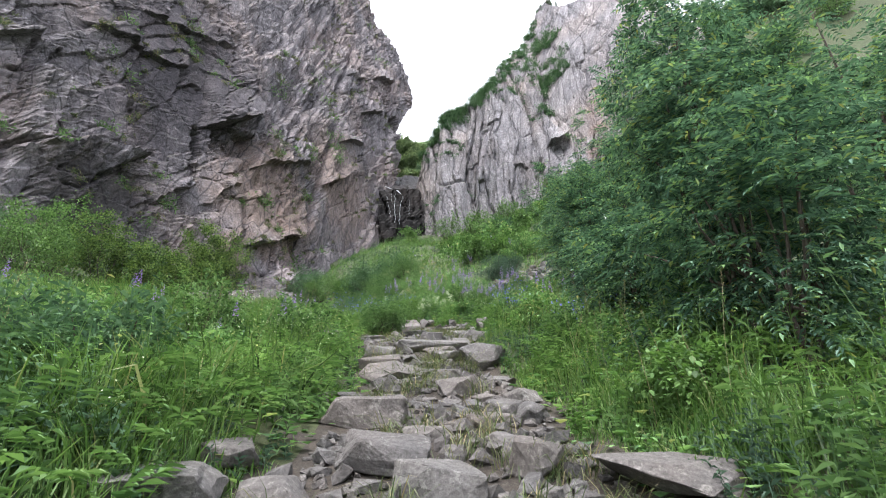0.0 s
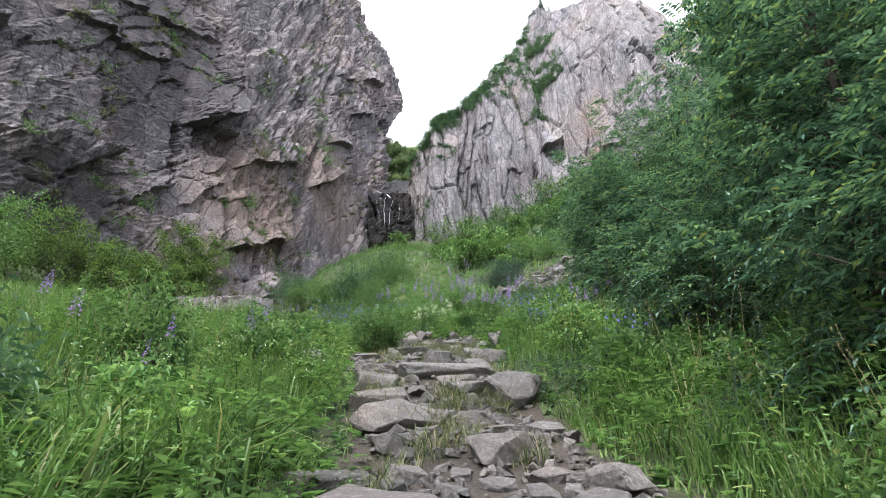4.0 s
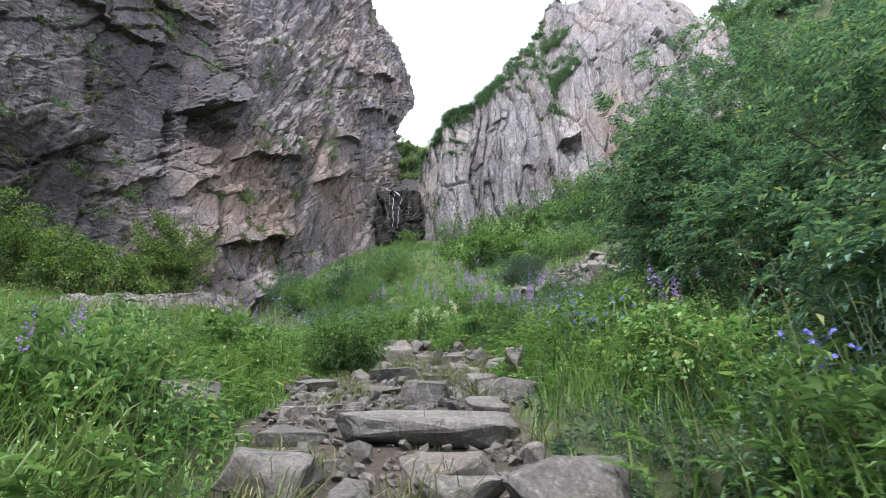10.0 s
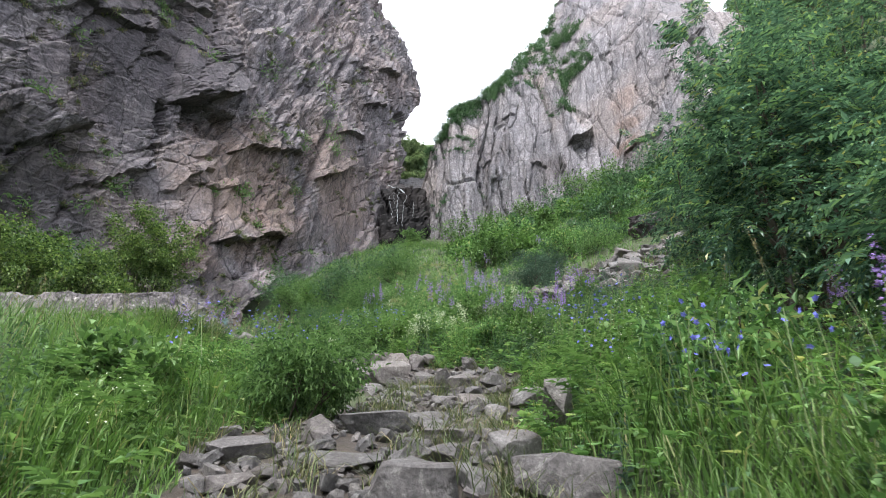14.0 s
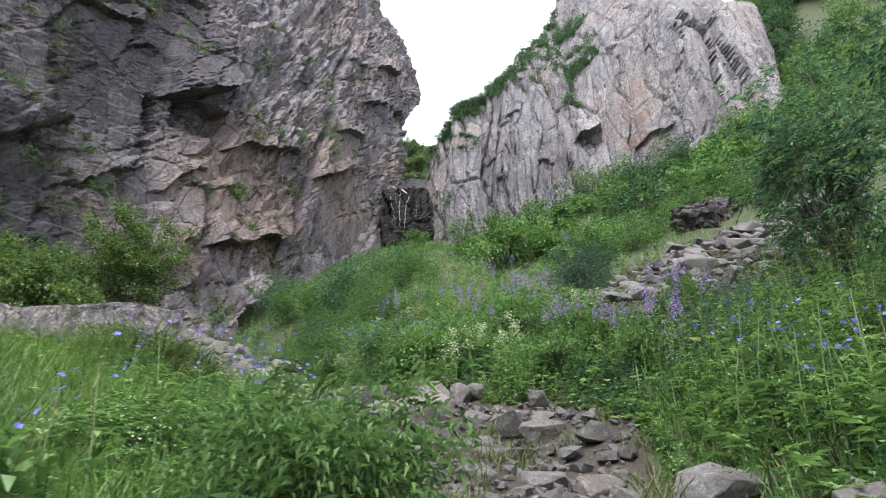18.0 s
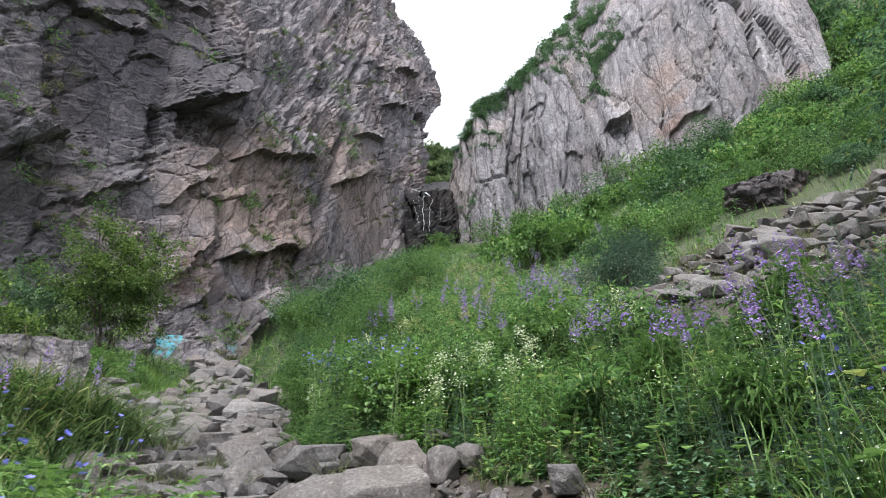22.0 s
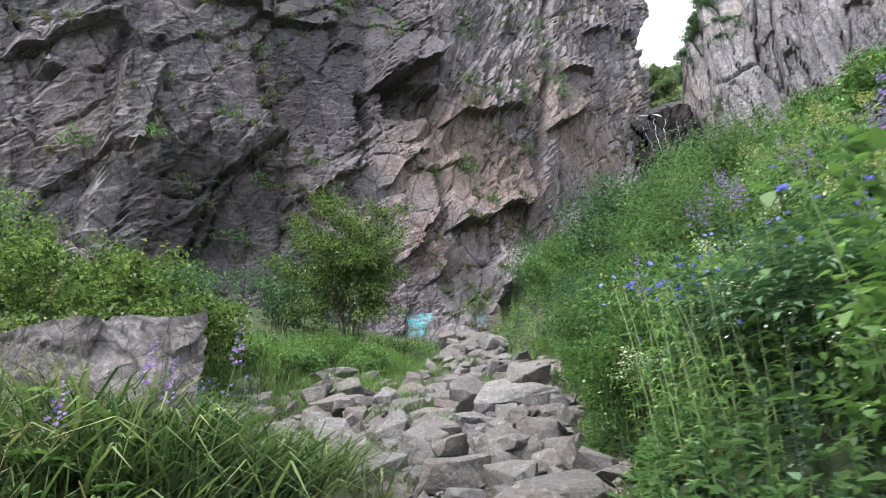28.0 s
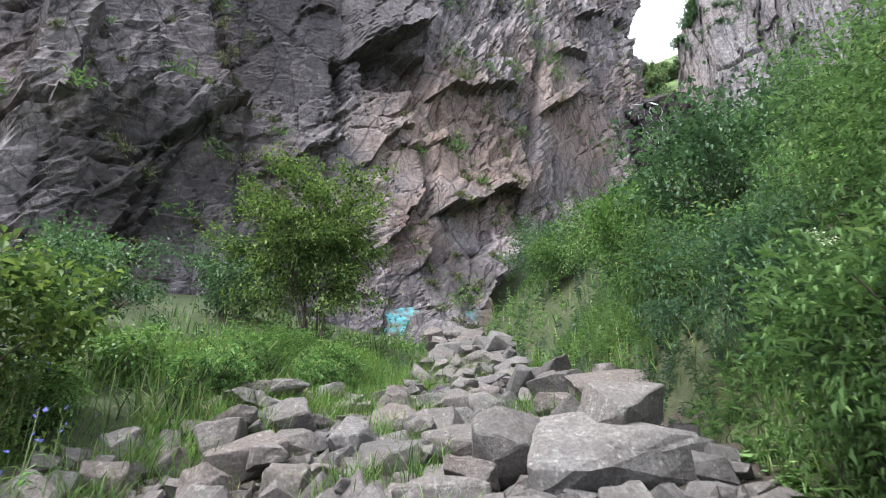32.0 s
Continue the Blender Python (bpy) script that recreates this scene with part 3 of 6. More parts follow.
LEFT_POCKETS = [(41.1, 19.3, 2.0, 1.5, -1.7), (26.5, 13.2, 0.8, 3.6, 1.5), (77.0, 22.0, 1.2, 4.5, -1.6), (38.0, 15.8, 0.45, 3.2, -0.9), (24.0, 16.2, 1.3, 1.6, 1.0)]


def build_left_cliff():
    s = np.concatenate([np.arange(-24, 10, 0.5), np.arange(10, 50, 0.17), np.arange(50, 96, 0.3)])
    h = np.concatenate([np.arange(-4, 30, 0.17), np.arange(30, 74, 0.36)])
    S, H = np.meshgrid(s, h)
    S = S + CLEAVE * H
    edge = np.interp(H, LEFT_EDGE_H, LEFT_EDGE_S) + 0.35 * wave(H, 0 * H, 1.3, 31)
    Zr = left_foot(np.minimum(S, 82)) + H
    on = np.minimum(S, edge)
    X, Y = left_wall(on, H)
    over = np.maximum(0, S - edge)
    X, Y = X - 1.26 * over, Y + 0.7 * over
    u = S + 0.35 * wave(S, H, 6.0, 5) + 0.07 * wave(S, H, 1.1, 35) + 0.05 * wave(S, H, 0.3, 38)
    v = H + 0.4 * wave(S, H, 5.0, 6) + 0.12 * wave(S, H, 1.3, 36) + 0.1 * wave(S, H, 0.35, 37)
    b1, c1, k1, m1 = plates(u, v, 7.5, 11.0, 1, -CLEAVE, 0.5, 0.5)
    b2, c2, k2, m2 = plates(u, v, 3.1, 4.6, 2, -CLEAVE, 0.5, 0.6)
    b3, c3, k3, m3 = plates(u, v, 1.3, 1.9, 3, -0.7, 0.7, 0.6)
    b4, c4, k4, m4 = plates(u, v, 0.6, 0.85, 4, -0.3, 0.8, 0.5)
    b5, c5, k5, m5 = plates(u, v, 0.8, 4.2, 6, -CLEAVE, 0.9, 0.5)
    b6, c6, k6, m6 = plates(u, v, 5.0, 0.8, 7, 0.0, 0.2, 0.8)
    c = S - CLEAVE * H
    ribs = smooth_step(33, 35.5, c) * (1 - smooth_step(47.5, 49.5, c)) * smooth_step(14, 17, H) + 0.75 * smooth_step(50, 52, c) * smooth_step(17, 22, H)
    calm = np.maximum(box_at(S, H, 41, 12.5, 3.4, 5.0, 0.4), box_at(S, H, 63, 5.5, 10.5, 6.5, 0.3))
    flaky = np.where(m2 > 0.45, 1.0, 0.22) * (1 - 0.75 * calm) * (0.55 + 0.45 * smooth_step(-0.5, 0.5, wave(S, H, 4.0, 17)))
    ledgy = smooth_step(0.5, 0.6, k1) * (1 - ribs) * (1 - calm)
    D = 1.0 * b1 + 0.62 * b2 + 0.4 * flaky * b3 + 0.22 * flaky * b4 + 0.75 * ribs * b5 + 0.13 * ledgy * b6
    D = D - 0.35 * np.clip(1 - c1 / 0.03, 0, 1) - 0.3 * np.clip(1 - c2 / 0.05, 0, 1) - 0.12 * np.clip(1 - c3 / 0.1, 0, 1) * flaky
    jag_u, jag_v = S + 0.2 * wave(S, H, 0.9, 18), H + 0.55 * wave(S, H, 2.2, 19) + 0.25 * wave(S, H, 0.8, 39)
    for args in LEFT_BROWS:
        D = D + brow(jag_u, jag_v, *args)
    for u0, v0, wu, wv, depth in LEFT_POCKETS:
        D = D + depth * box_at(jag_u, jag_v, u0, v0, wu, wv)
    # the great slanting fracture, its far side proud of the near one
    line = c - 49.4 + 0.3 * wave(S, H, 2.5, 32)
    tall_ = smooth_step(4, 6, H) * (1 - smooth_step(34, 40, H))
    D = D + tall_ * (0.7 * smooth_step(0, 0.5, line) * np.exp(-np.maximum(0, line) / 5) - 1.1 * np.exp(-(line / 0.35) ** 2))
    D = D * np.where(S > edge + 1.5, 0.6, 1)
    X, Y, Z = X + 0.92 * D, Y - 0.36 * D, Zr + 0.05 * D
    return np.stack([X, Y, Z], -1).reshape(-1, 3), [grid_faces(len(h), len(s))], (len(h), len(s))


LEFT_V, LEFT_F, LEFT_N = build_left_cliff()
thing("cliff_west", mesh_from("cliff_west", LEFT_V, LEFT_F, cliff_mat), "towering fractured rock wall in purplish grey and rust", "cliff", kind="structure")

RIDGE_X = [-4.6, -3.2, -1.3, 0.3, 3.2, 4.2, 7.0, 10.0, 12.5, 14.8, 16.5, 18.2, 19.3, 20.4, 21.4, 22.6, 24.5, 26.5, 28.5, 30.2, 31.0, 31.6, 32.2]
RIDGE_Z = [47, 51, 55.6, 58.0, 58.5, 60.5, 63.4, 71.0, 77.0, 80.0, 85.5, 91.5, 95.0, 94.0, 87.0, 84.0, 83.0, 78.0, 74.0, 69.0, 62.0, 50.0, 36.0]


def right_wall(x, z):
    y = np.interp(x, [-4.6, -3, 0, 12, 17, 22, 27, 33, 40], [74, 69.5, 66.5, 65, 63.5, 57.5, 51.5, 52, 54])
    return y + 0.2 * np.maximum(0, z - 44) + 0.22 * np.maximum(0, z - 62)


def build_right_cliff():
    x = np.arange(-4.6, 32.21, 0.14)
    f = np.concatenate([np.linspace(0, 1, 300), 1 + np.linspace(0.02, 0.5, 10)])
    Xr, Fr = np.meshgrid(x, f)
    rz = np.interp(Xr, RIDGE_X, RIDGE_Z) + 0.9 * wave(Xr, 0 * Xr, 1.3, 9) + 0.6 * wave(Xr, 0 * Xr, 0.5, 8)
    low = 28 + 0.25 * np.maximum(0, Xr)
    F1 = np.minimum(Fr, 1)
    Z = low + (rz - low) * F1 - 14 * np.maximum(0, Fr - 1)
    X = Xr + 0.22 * (Z - 40) * smooth_step(21, 30, Xr)
    Y = right_wall(X, Z) + 40 * np.maximum(0, Fr - 1)
    u = Xr + 0.5 * wave(Xr, Z, 6, 3) + 0.14 * wave(Xr, Z, 1.0, 35)
    v = Z + 0.9 * wave(Xr, Z, 4.0, 6) + 0.3 * wave(Xr, Z, 1.2, 36)
    b1, c1, k1, m1 = plates(u, v, 4.6, 24.0, 7, 0.02, 0.9, 0.5)
    b2, c2, k2, m2 = plates(u, v, 2.1, 15.0, 8, 0.04, 1.0, 0.35)
    b3, c3, k3, m3 = plates(u, v, 0.9, 4.0, 9, 0.04, 0.9, 0.5)
    b4, c4, k4, m4 = plates(u, v, 0.45, 1.8, 11, 0.05, 0.9, 0.5)
    broken = np.where(m2 > 0.6, 1.0, 0.2) + 0.45 * (Xr < 13) * (Z < 52)
    D = 2.3 * b1 + 1.15 * b2 + 0.34 * broken * b3 + 0.17 * broken * b4 - 0.5 * np.clip(1 - c1 / 0.05, 0, 1) - 0.25 * np.clip(1 - c2 / 0.08, 0, 1)
    # the front buttress: it ends at a slanting edge, with a cleft behind it
    rim = 13.9 - 0.105 * (Z - 42) + 0.4 * wave(Xr, Z, 2.4, 34) - Xr
    D = D + np.where(rim > 0, 2.6 * np.exp(-rim / 6.0), -2.8 * np.exp(rim / 0.9))
    # the hollow under the scrubby gully, the pocket at its foot and the lower brows
    D = D - 1.6 * np.exp(-((Xr - 16.6 - 0.08 * (Z - 60)) / 2.0) ** 2) * smooth_step(54, 62, Z)
    D = D + 1.0 * brow(Xr, Z + 0.4 * wave(Xr, Z, 0.8, 19), 15.2, 49.3, 18.0, 50.2, 1.8, 2.5) - 0.6 * box_at(Xr + 0.4 * wave(Xr, Z, 0.9, 20), Z + 0.4 * wave(Xr, Z, 0.7, 21), 16.6, 48.4, 1.0, 0.7, 0.5)
    for args in ((20.5, 45.0, 23.5, 45.6, 1.0, 2.0), (3.5, 46.6, 6.0, 47.4, 0.4, 1.6), (9.8, 45.5, 12.0, 44.8, 0.6, 1.8), (6.5, 54.6, 8.5, 55.6, 0.4, 2.0)):
        D = D + brow(Xr + 0.3 * wave(Xr, Z, 0.9, 18), Z + 0.6 * wave(Xr, Z, 1.2, 19), *args)
    return np.stack([X, Y - D, Z], -1).reshape(-1, 3), [grid_faces(len(f), len(x))], (len(f), len(x))


RIGHT_V, RIGHT_F, RIGHT_N = build_right_cliff()
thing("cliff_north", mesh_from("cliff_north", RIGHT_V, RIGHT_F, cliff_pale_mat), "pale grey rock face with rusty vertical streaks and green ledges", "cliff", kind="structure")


def build_gorge():
    x = np.arange(-16, 6, 0.25)
    h = np.arange(0, 1.001, 0.01)
    X, Fq = np.meshgrid(x, h)
    Z = np.interp(Fq, [0, 0.45, 0.6, 1], [30, 45.2, 53, 76])
    Y = np.interp(Fq, [0, 0.45, 0.6, 1], [67.6, 69.6, 80, 112]) + 0.02 * (X + 7) ** 2
    b1, c1, k1, m1 = plates(X, Z, 2.2, 4.4, 12, 0.1)
    b2, c2, k2, m2 = plates(X, Z, 0.8, 1.3, 13, 0.1)
    D = 1.0 * b1 + 0.4 * b2 - 0.3 * np.clip(1 - c1 / 0.1, 0, 1)
    return np.stack([X, Y - D, Z], -1).reshape(-1, 3), [grid_faces(len(h), len(x))]


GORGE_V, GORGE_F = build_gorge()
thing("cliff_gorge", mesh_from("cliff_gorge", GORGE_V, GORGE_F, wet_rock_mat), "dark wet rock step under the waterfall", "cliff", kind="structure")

# ---- stones ----
def stone_mesh(name, seed, count=16, bevel=0.05, flat=1.0, size=(1, 1, 1), material=None, noise_size=0.05, fine=True):
    """An angular broken stone about one unit across: a hull with worn edges."""
    r = np.random.default_rng(seed)
    bm = bmesh.new()
    if count < 16:
        p = np.array([(i, j, k) for i in (-1, 1) for j in (-1, 1) for k in (-1, 1)]) + 0.5 * r.normal(size=(8, 3))
        p = np.concatenate([p, 1.1 * r.normal(size=(count - 8, 3))])
    else:
        p = r.normal(size=(count, 3))
    p = p / np.abs(p).max(axis=1, keepdims=True) ** 0.75 / np.linalg.norm(p, axis=1, keepdims=True) ** 0.25
    p = p * [0.5, 0.5, 0.5 * flat] * (0.8 + 0.2 * r.random((count, 1))) * size
    for q in p:
        bm.verts.new(q)
    hull = bmesh.ops.convex_hull(bm, input=bm.verts)
    loose = [v for v in bm.verts if not v.link_faces]
    bmesh.ops.delete(bm, geom=loose, context="VERTS")
    bmesh.ops.dissolve_limit(bm, angle_limit=radians(14), verts=bm.verts, edges=bm.edges)
    if bevel:
        bmesh.ops.bevel(bm, geom=bm.edges[:], offset=bevel, segments=1, affect="EDGES", clamp_overlap=True)
    bmesh.ops.triangulate(bm, faces=bm.faces)
    for limit in (0.4, 0.22) if fine else ():
        bmesh.ops.subdivide_edges(bm, edges=[e for e in bm.edges if e.calc_length() > limit * max(size)], cuts=1)
        bmesh.ops.triangulate(bm, faces=bm.faces)
    for v in bm.verts:
        q = v.co / max(size)
        v.co += (Vector(noise.noise_vector(q * 4.0 + Vector((seed, 0, 0)))) + 0.5 * Vector(noise.noise_vector(q * 11.0 + Vector((0, seed, 0))))) * noise_size
    bmesh.ops.triangulate(bm, faces=bm.faces)
    me = bpy.data.meshes.new(name)
    bm.to_mesh(me)
    bm.free()
    me.materials.append(material or stone_mat)
    me.shade_flat()
    return me


STONES = [stone_mesh("stone", 40 + k, 10 + k % 5, 0.018 + 0.008 * (k % 3), 0.85, noise_size=0.035) for k in range(14)]
SLABS = [stone_mesh("slab", 80 + k, 18, 0.03, 1.0, noise_size=0.03) for k in range(5)]
ROUGH_STONES = [stone_mesh("rough_stone", 140 + k, 10 + k % 5, 0.03, 0.85, noise_size=0.03, fine=False) for k in range(10)]
placed = []


def put_stone(x, y, a, b, c, yaw, tilt=0.0, mesh=None, sunk=0.22, label="angular grey stone lying on the path", proud=False, group="stones of the path", name="path_stone"):
    me = mesh or (ROUGH_STONES[len(placed) % 10] if name == "scree_stone" else STONES[len(placed) % 14])
    if not proud and abs(x - float(path_x(y))) < 0.4 + 0.5 * max(a, b) and y < 20.3:
        c, sunk, tilt = min(c, 0.24), 0.42, 0.15 * tilt
    elif abs(x - float(path_x(y))) < 0.3 + 0.5 * max(a, b) and y < 21:
        c, tilt = min(c, 0.36), 0.4 * tilt
    slope = math.degrees(math.atan2(float(ground(x, y + 0.25) - ground(x, y - 0.25)), 0.5)) * 0.6
    m = Matrix.Translation((x, y, float(ground(x, y)) + c * (0.5 - sunk))) @ pose(0, 0, 0, slope + tilt, tilt * 0.6, 0) @ pose(0, 0, 0, 0, 0, yaw) @ Matrix.Diagonal((a, b, c, 1))
    placed.append((x, y, 0.5 * max(a, b)))
    return thing(name, me, label, "stone", group, at=m)


# the stones that a walker would remember: x, y, length, breadth, height, turn
for x, y, a, b, c, yaw, tilt in [
    (0.2, 6.1, 0.66, 0.46, 0.32, 20, -8), (-0.36, 3.65, 0.66, 0.5, 0.42, -10, 6), (-1.32, 3.6, 0.42, 0.3, 0.25, 30, 0), (-1.5, 3.15, 0.85, 0.6, 0.3, 5, 0),
    (0.0, 3.3, 0.6, 0.45, 0.3, 15, 8), (-0.6, 4.7, 0.9, 0.6, 0.36, -20, 0), (-0.6, 6.9, 0.95, 0.7, 0.5, 35, 8), (0.55, 4.9, 0.42, 0.34, 0.3, 50, 0),
    (0.72, 4.75, 0.36, 0.3, 0.28, 10, 0), (-0.86, 7.5, 0.75, 0.5, 0.34, -8, 0), (0.06, 8.0, 0.56, 0.42, 0.24, 25, 0), (0.66, 7.95, 1.05, 0.62, 0.5, 48, 16), (0.55, 3.6, 0.5, 0.4, 0.32, 66, 0),
]:
    put_stone(x, y, a, b, c, yaw, tilt, proud=True, label="large weathered grey stone with a pale top in the path")
for x, y, a, b, c, yaw, tilt in [
    (-0.15, 9.2, 1.5, 0.8, 0.36, -6, 0), (0.0, 8.15, 0.62, 0.5, 0.3, 20, 0), (-0.95, 8.1, 0.55, 0.42, 0.34, -15, 0), (-2.0, 9.4, 0.6, 0.5, 0.5, 30, 12),
    (-0.65, 12.1, 0.75, 0.5, 0.3, 12, 0), (0.62, 10.5, 0.66, 0.42, 0.32, 18, 0), (-0.2, 10.35, 0.56, 0.44, 0.44, -30, 6), (0.92, 13.3, 0.72, 0.42, 0.36, 28, -8),
    (-1.05, 16.7, 0.78, 0.6, 0.52, 8, 0), (-2.0, 17.15, 0.72, 0.5, 0.36, -18, 10), (0.2, 15.4, 0.5, 0.4, 0.36, 44, 0), (-0.3, 14.6, 0.62, 0.4, 0.22, 10, 0),
]:
    put_stone(x, y, a, b, c, yaw, tilt, proud=True, label="broad grey stone bedded in the path")
for x, y, a, b, c, yaw, tilt in [
    (-5.1, 23.6, 1.45, 1.1, 0.62, 12, 8), (-5.95, 23.5, 0.7, 0.55, 0.8, 40, 14), (-6.6, 24.15, 0.78, 0.56, 0.5, -10, 0), (-7.0, 23.6, 0.72, 0.58, 0.44, 22, 12), (-7.4, 22.85, 0.42, 0.4, 0.46, 5, 0),
    (-5.5, 25.6, 1.2, 0.7, 0.52, 24, 14), (-6.2, 26.1, 0.95, 0.8, 0.66, -20, 0), (-4.15, 21.7, 0.62, 0.5, 0.5, 15, 0), (-5.55, 22.1, 0.95, 0.5, 0.4, -12, 16), (-7.7, 28.4, 1.3, 0.7, 0.4, 10, 0),
    (-11.6, 33.4, 0.9, 0.7, 0.8, 20, 0), (-13.9, 38.6, 1.1, 0.8, 1.0, 10, 10), (-15.6, 39.6, 0.9, 0.9, 1.2, 60, 10),
]:
    put_stone(x, y, a, b, 1.05 * c, yaw, 1.2 * tilt, label="large broken block of pale grey rock in the stony gully", group="blocks of the gully", name="gully_block")
for x, y, a, b, c, yaw in [(5.8, 23.7, 1.8, 1.1, 1.0, 20), (4.75, 20.7, 1.3, 0.9, 1.0, -20), (6.3, 21.5, 1.3, 0.8, 0.7, 35), (2.35, 19.1, 0.9, 0.6, 0.4, 10), (1.75, 19.0, 1.0, 0.7, 0.62, 30), (3.1, 20.5, 0.7, 0.55, 0.42, 50), (7.6, 22.8, 1.5, 0.9, 0.7, 10), (3.9, 21.7, 0.9, 0.7, 0.45, 70), (5.4, 21.9, 0.9, 0.5, 0.5, -40), (7.0, 24.3, 1.2, 0.8, 0.6, 0)]:
    put_stone(x, y, 0.7 * a, 0.7 * b, 0.66 * c, yaw, 8, label="large dark weathered rock in the scree", group="stones of the scree", name="scree_stone")
for x, y, a, b, c, yaw, tilt in [(-0.95, 17.1, 0.6, 0.45, 0.4, 10, 10), (-1.25, 17.5, 0.55, 0.5, 0.42, 40, -12), (-0.6, 16.9, 0.42, 0.34, 0.4, 70, 0), (-1.5, 17.0, 0.8, 0.5, 0.36, 24, 14), (-0.7, 17.5, 0.36, 0.3, 0.3, 0, 20), (-0.35, 17.0, 0.34, 0.3, 0.3, 30, 0)]:
    put_stone(x, y, a, b, c, yaw, tilt, label="broken grey stone at the foot of the mound", group="stones of the mound's foot")
for x, y, a, b, c, yaw, k, lab in [
    (1.3, 3.3, 0.95, 0.9, 0.2, 30, 0, "broad flat pale rock slab beside the path"), (-0.35, 12.9, 1.05, 0.7, 0.16, -14, 1, "flat pale stone slab lying across the path"),
    (-0.75, 11.0, 0.7, 0.45, 0.14, 10, 2, "flat bluish slate slab in the path"), (0.9, 12.1, 0.7, 0.3, 0.7, 80, 3, "upright pale stone slab at the edge of the path"), (-1.0, 5.3, 0.7, 0.5, 0.2, 60, 4, "flat pale stone slab at the edge of the grass"),
]:
    put_stone(x, y, a, b, c, yaw, 0, SLABS[k], 0.3, lab, name="stone_slab")


def scatter(test, x0, x1, y0, y1, tries, small, large, limit, power=2.2, close=0.66):
    """Stones thrown one by one, the large first, so that none lies in another."""
    r = np.random.default_rng(limit + tries)
    sizes = np.sort(small + (large - small) * r.random(tries) ** power)[::-1]
    xs, ys = x0 + (x1 - x0) * r.random(tries), y0 + (y1 - y0) * r.random(tries)
    ok = test(xs, ys) > 0.02 + 0.25 * sizes
    got = []
    P = np.array(placed).reshape(-1, 3)
    P = np.concatenate([P, np.zeros((limit, 3)) + [999, 999, 0]])
    n = len(placed)
    for x, y, s in zip(xs[ok], ys[ok], sizes[ok]):
        if np.all(np.hypot(P[:n, 0] - x, P[:n, 1] - y) > close * (P[:n, 2] + 0.5 * s)):
            P[n] = x, y, 0.5 * s
            n += 1
            got.append((x, y, s))
            if len(got) == limit:
                break
    return got


def throw(got, label, group, name):
    r = np.random.default_rng(len(got))
    for x, y, s in got:
        a = r.random(4)
        put_stone(x, y, s * (1 + 0.45 * a[0]), s * (0.6 + 0.4 * a[1]), s * (0.45 + 0.5 * a[2]), 360 * a[3], (50 + 50 * (y > 18)) * (r.random() - 0.5), label=label, group=group, name=name)


throw(scatter(zone, -9.5, -0.4, 16.9, 30, 3400, 0.24, 0.62, 165, 1.7, 0.78), "grey broken block in the stony gully", "blocks of the gully", "gully_block")
throw(scatter(zone, -9, 1.8, -2.6, 30, 6800, 0.16, 0.42, 265, 2.0, 0.95), "angular grey stone lying on the path", "stones of the path", "path_stone")
throw(scatter(zone, -17, -6, 28, 41, 800, 0.4, 0.95, 80), "grey broken block in the stony gully", "blocks of the gully", "gully_block")
throw(scatter(scree, 0, 13, 16, 30, 4200, 0.16, 0.5, 270, 1.7), "pale angular stone of the scree", "stones of the scree", "scree_stone")


def perched(count, x0, x1, y0, y1, seed):
    """Smaller blocks lying askew on top of the others."""
    r = np.random.default_rng(seed)
    spots_ = [(x, y, q) for x, y, q in placed if x0 < x < x1 and y0 < y < y1 and q > 0.24 and float(zone(x, y)) > 0.3 and abs(x - float(path_x(y))) > 0.2]
    for k in r.permutation(len(spots_))[:count]:
        x, y, q = spots_[k]
        s = q * (0.6 + 0.5 * r.random())
        x, y = x + 0.5 * q * r.normal(), y + 0.5 * q * r.normal()
        m = Matrix.Translation((x, y, float(ground(x, y)) + 0.5 * q + 0.12 * s)) @ pose(0, 0, 0, 50 * (r.random() - 0.5), 50 * (r.random() - 0.5), 360 * r.random()) @ Matrix.Diagonal((1.2 * s, 0.9 * s, 0.7 * s, 1))
        thing("gully_block", STONES[k % 14], "angular block perched on the stones of the gully", "stone", "blocks of the gully", at=m)


perched(45, -9.5, -2.5, 20.6, 31, 4)


CHIPS = [stone_mesh("chip", 300 + k, 11, 0, 0.8, noise_size=0.0, fine=False) for k in range(10)]


def rubble(name, got, label, seed):
    """Stones too small to tell apart, in one mesh."""
    r = np.random.default_rng(seed)
    pieces = []
    g = np.array(got)
    kind = r.integers(0, len(CHIPS), len(g))
    for k, me in enumerate(CHIPS):
        q = g[kind == k]
        n = len(q)
        if not n:
            continue
        v = np.zeros(len(me.vertices) * 3, np.float32)
        me.vertices.foreach_get("co", v)
        f = np.zeros(len(me.polygons) * 3, np.int32)
        me.polygons.foreach_get("vertices", f)
        v, f = v.reshape(1, -1, 3), f.reshape(-1, 3)
        v = v * (q[:, 2:3] * np.stack([1 + 0.3 * r.random(n), 0.75 + 0.2 * r.random(n), 0.6 + 0.3 * r.random(n)], 1))[:, None, :]
        t = r.random((n, 2)) * [6.28, 0.9]
        ct, st, cy, sy = np.cos(t[:, :1]), np.sin(t[:, :1]), np.cos(t[:, 1:]), np.sin(t[:, 1:])
        x, y, z = v[..., 0] * cy + v[..., 2] * sy, v[..., 1], -v[..., 0] * sy + v[..., 2] * cy
        x, y = x * ct - y * st, x * st + y * ct
        v = np.stack([x + q[:, 0:1], y + q[:, 1:2], z + (ground(q[:, 0], q[:, 1]) + 0.2 * q[:, 2])[:, None]], -1)
        pieces.append((v.reshape(-1, 3), stamped(v.shape[1], [f], n)))
    return thing(name, mesh_from(name, *joined(pieces), stone_mat), label, "rubble", kind="stuff")


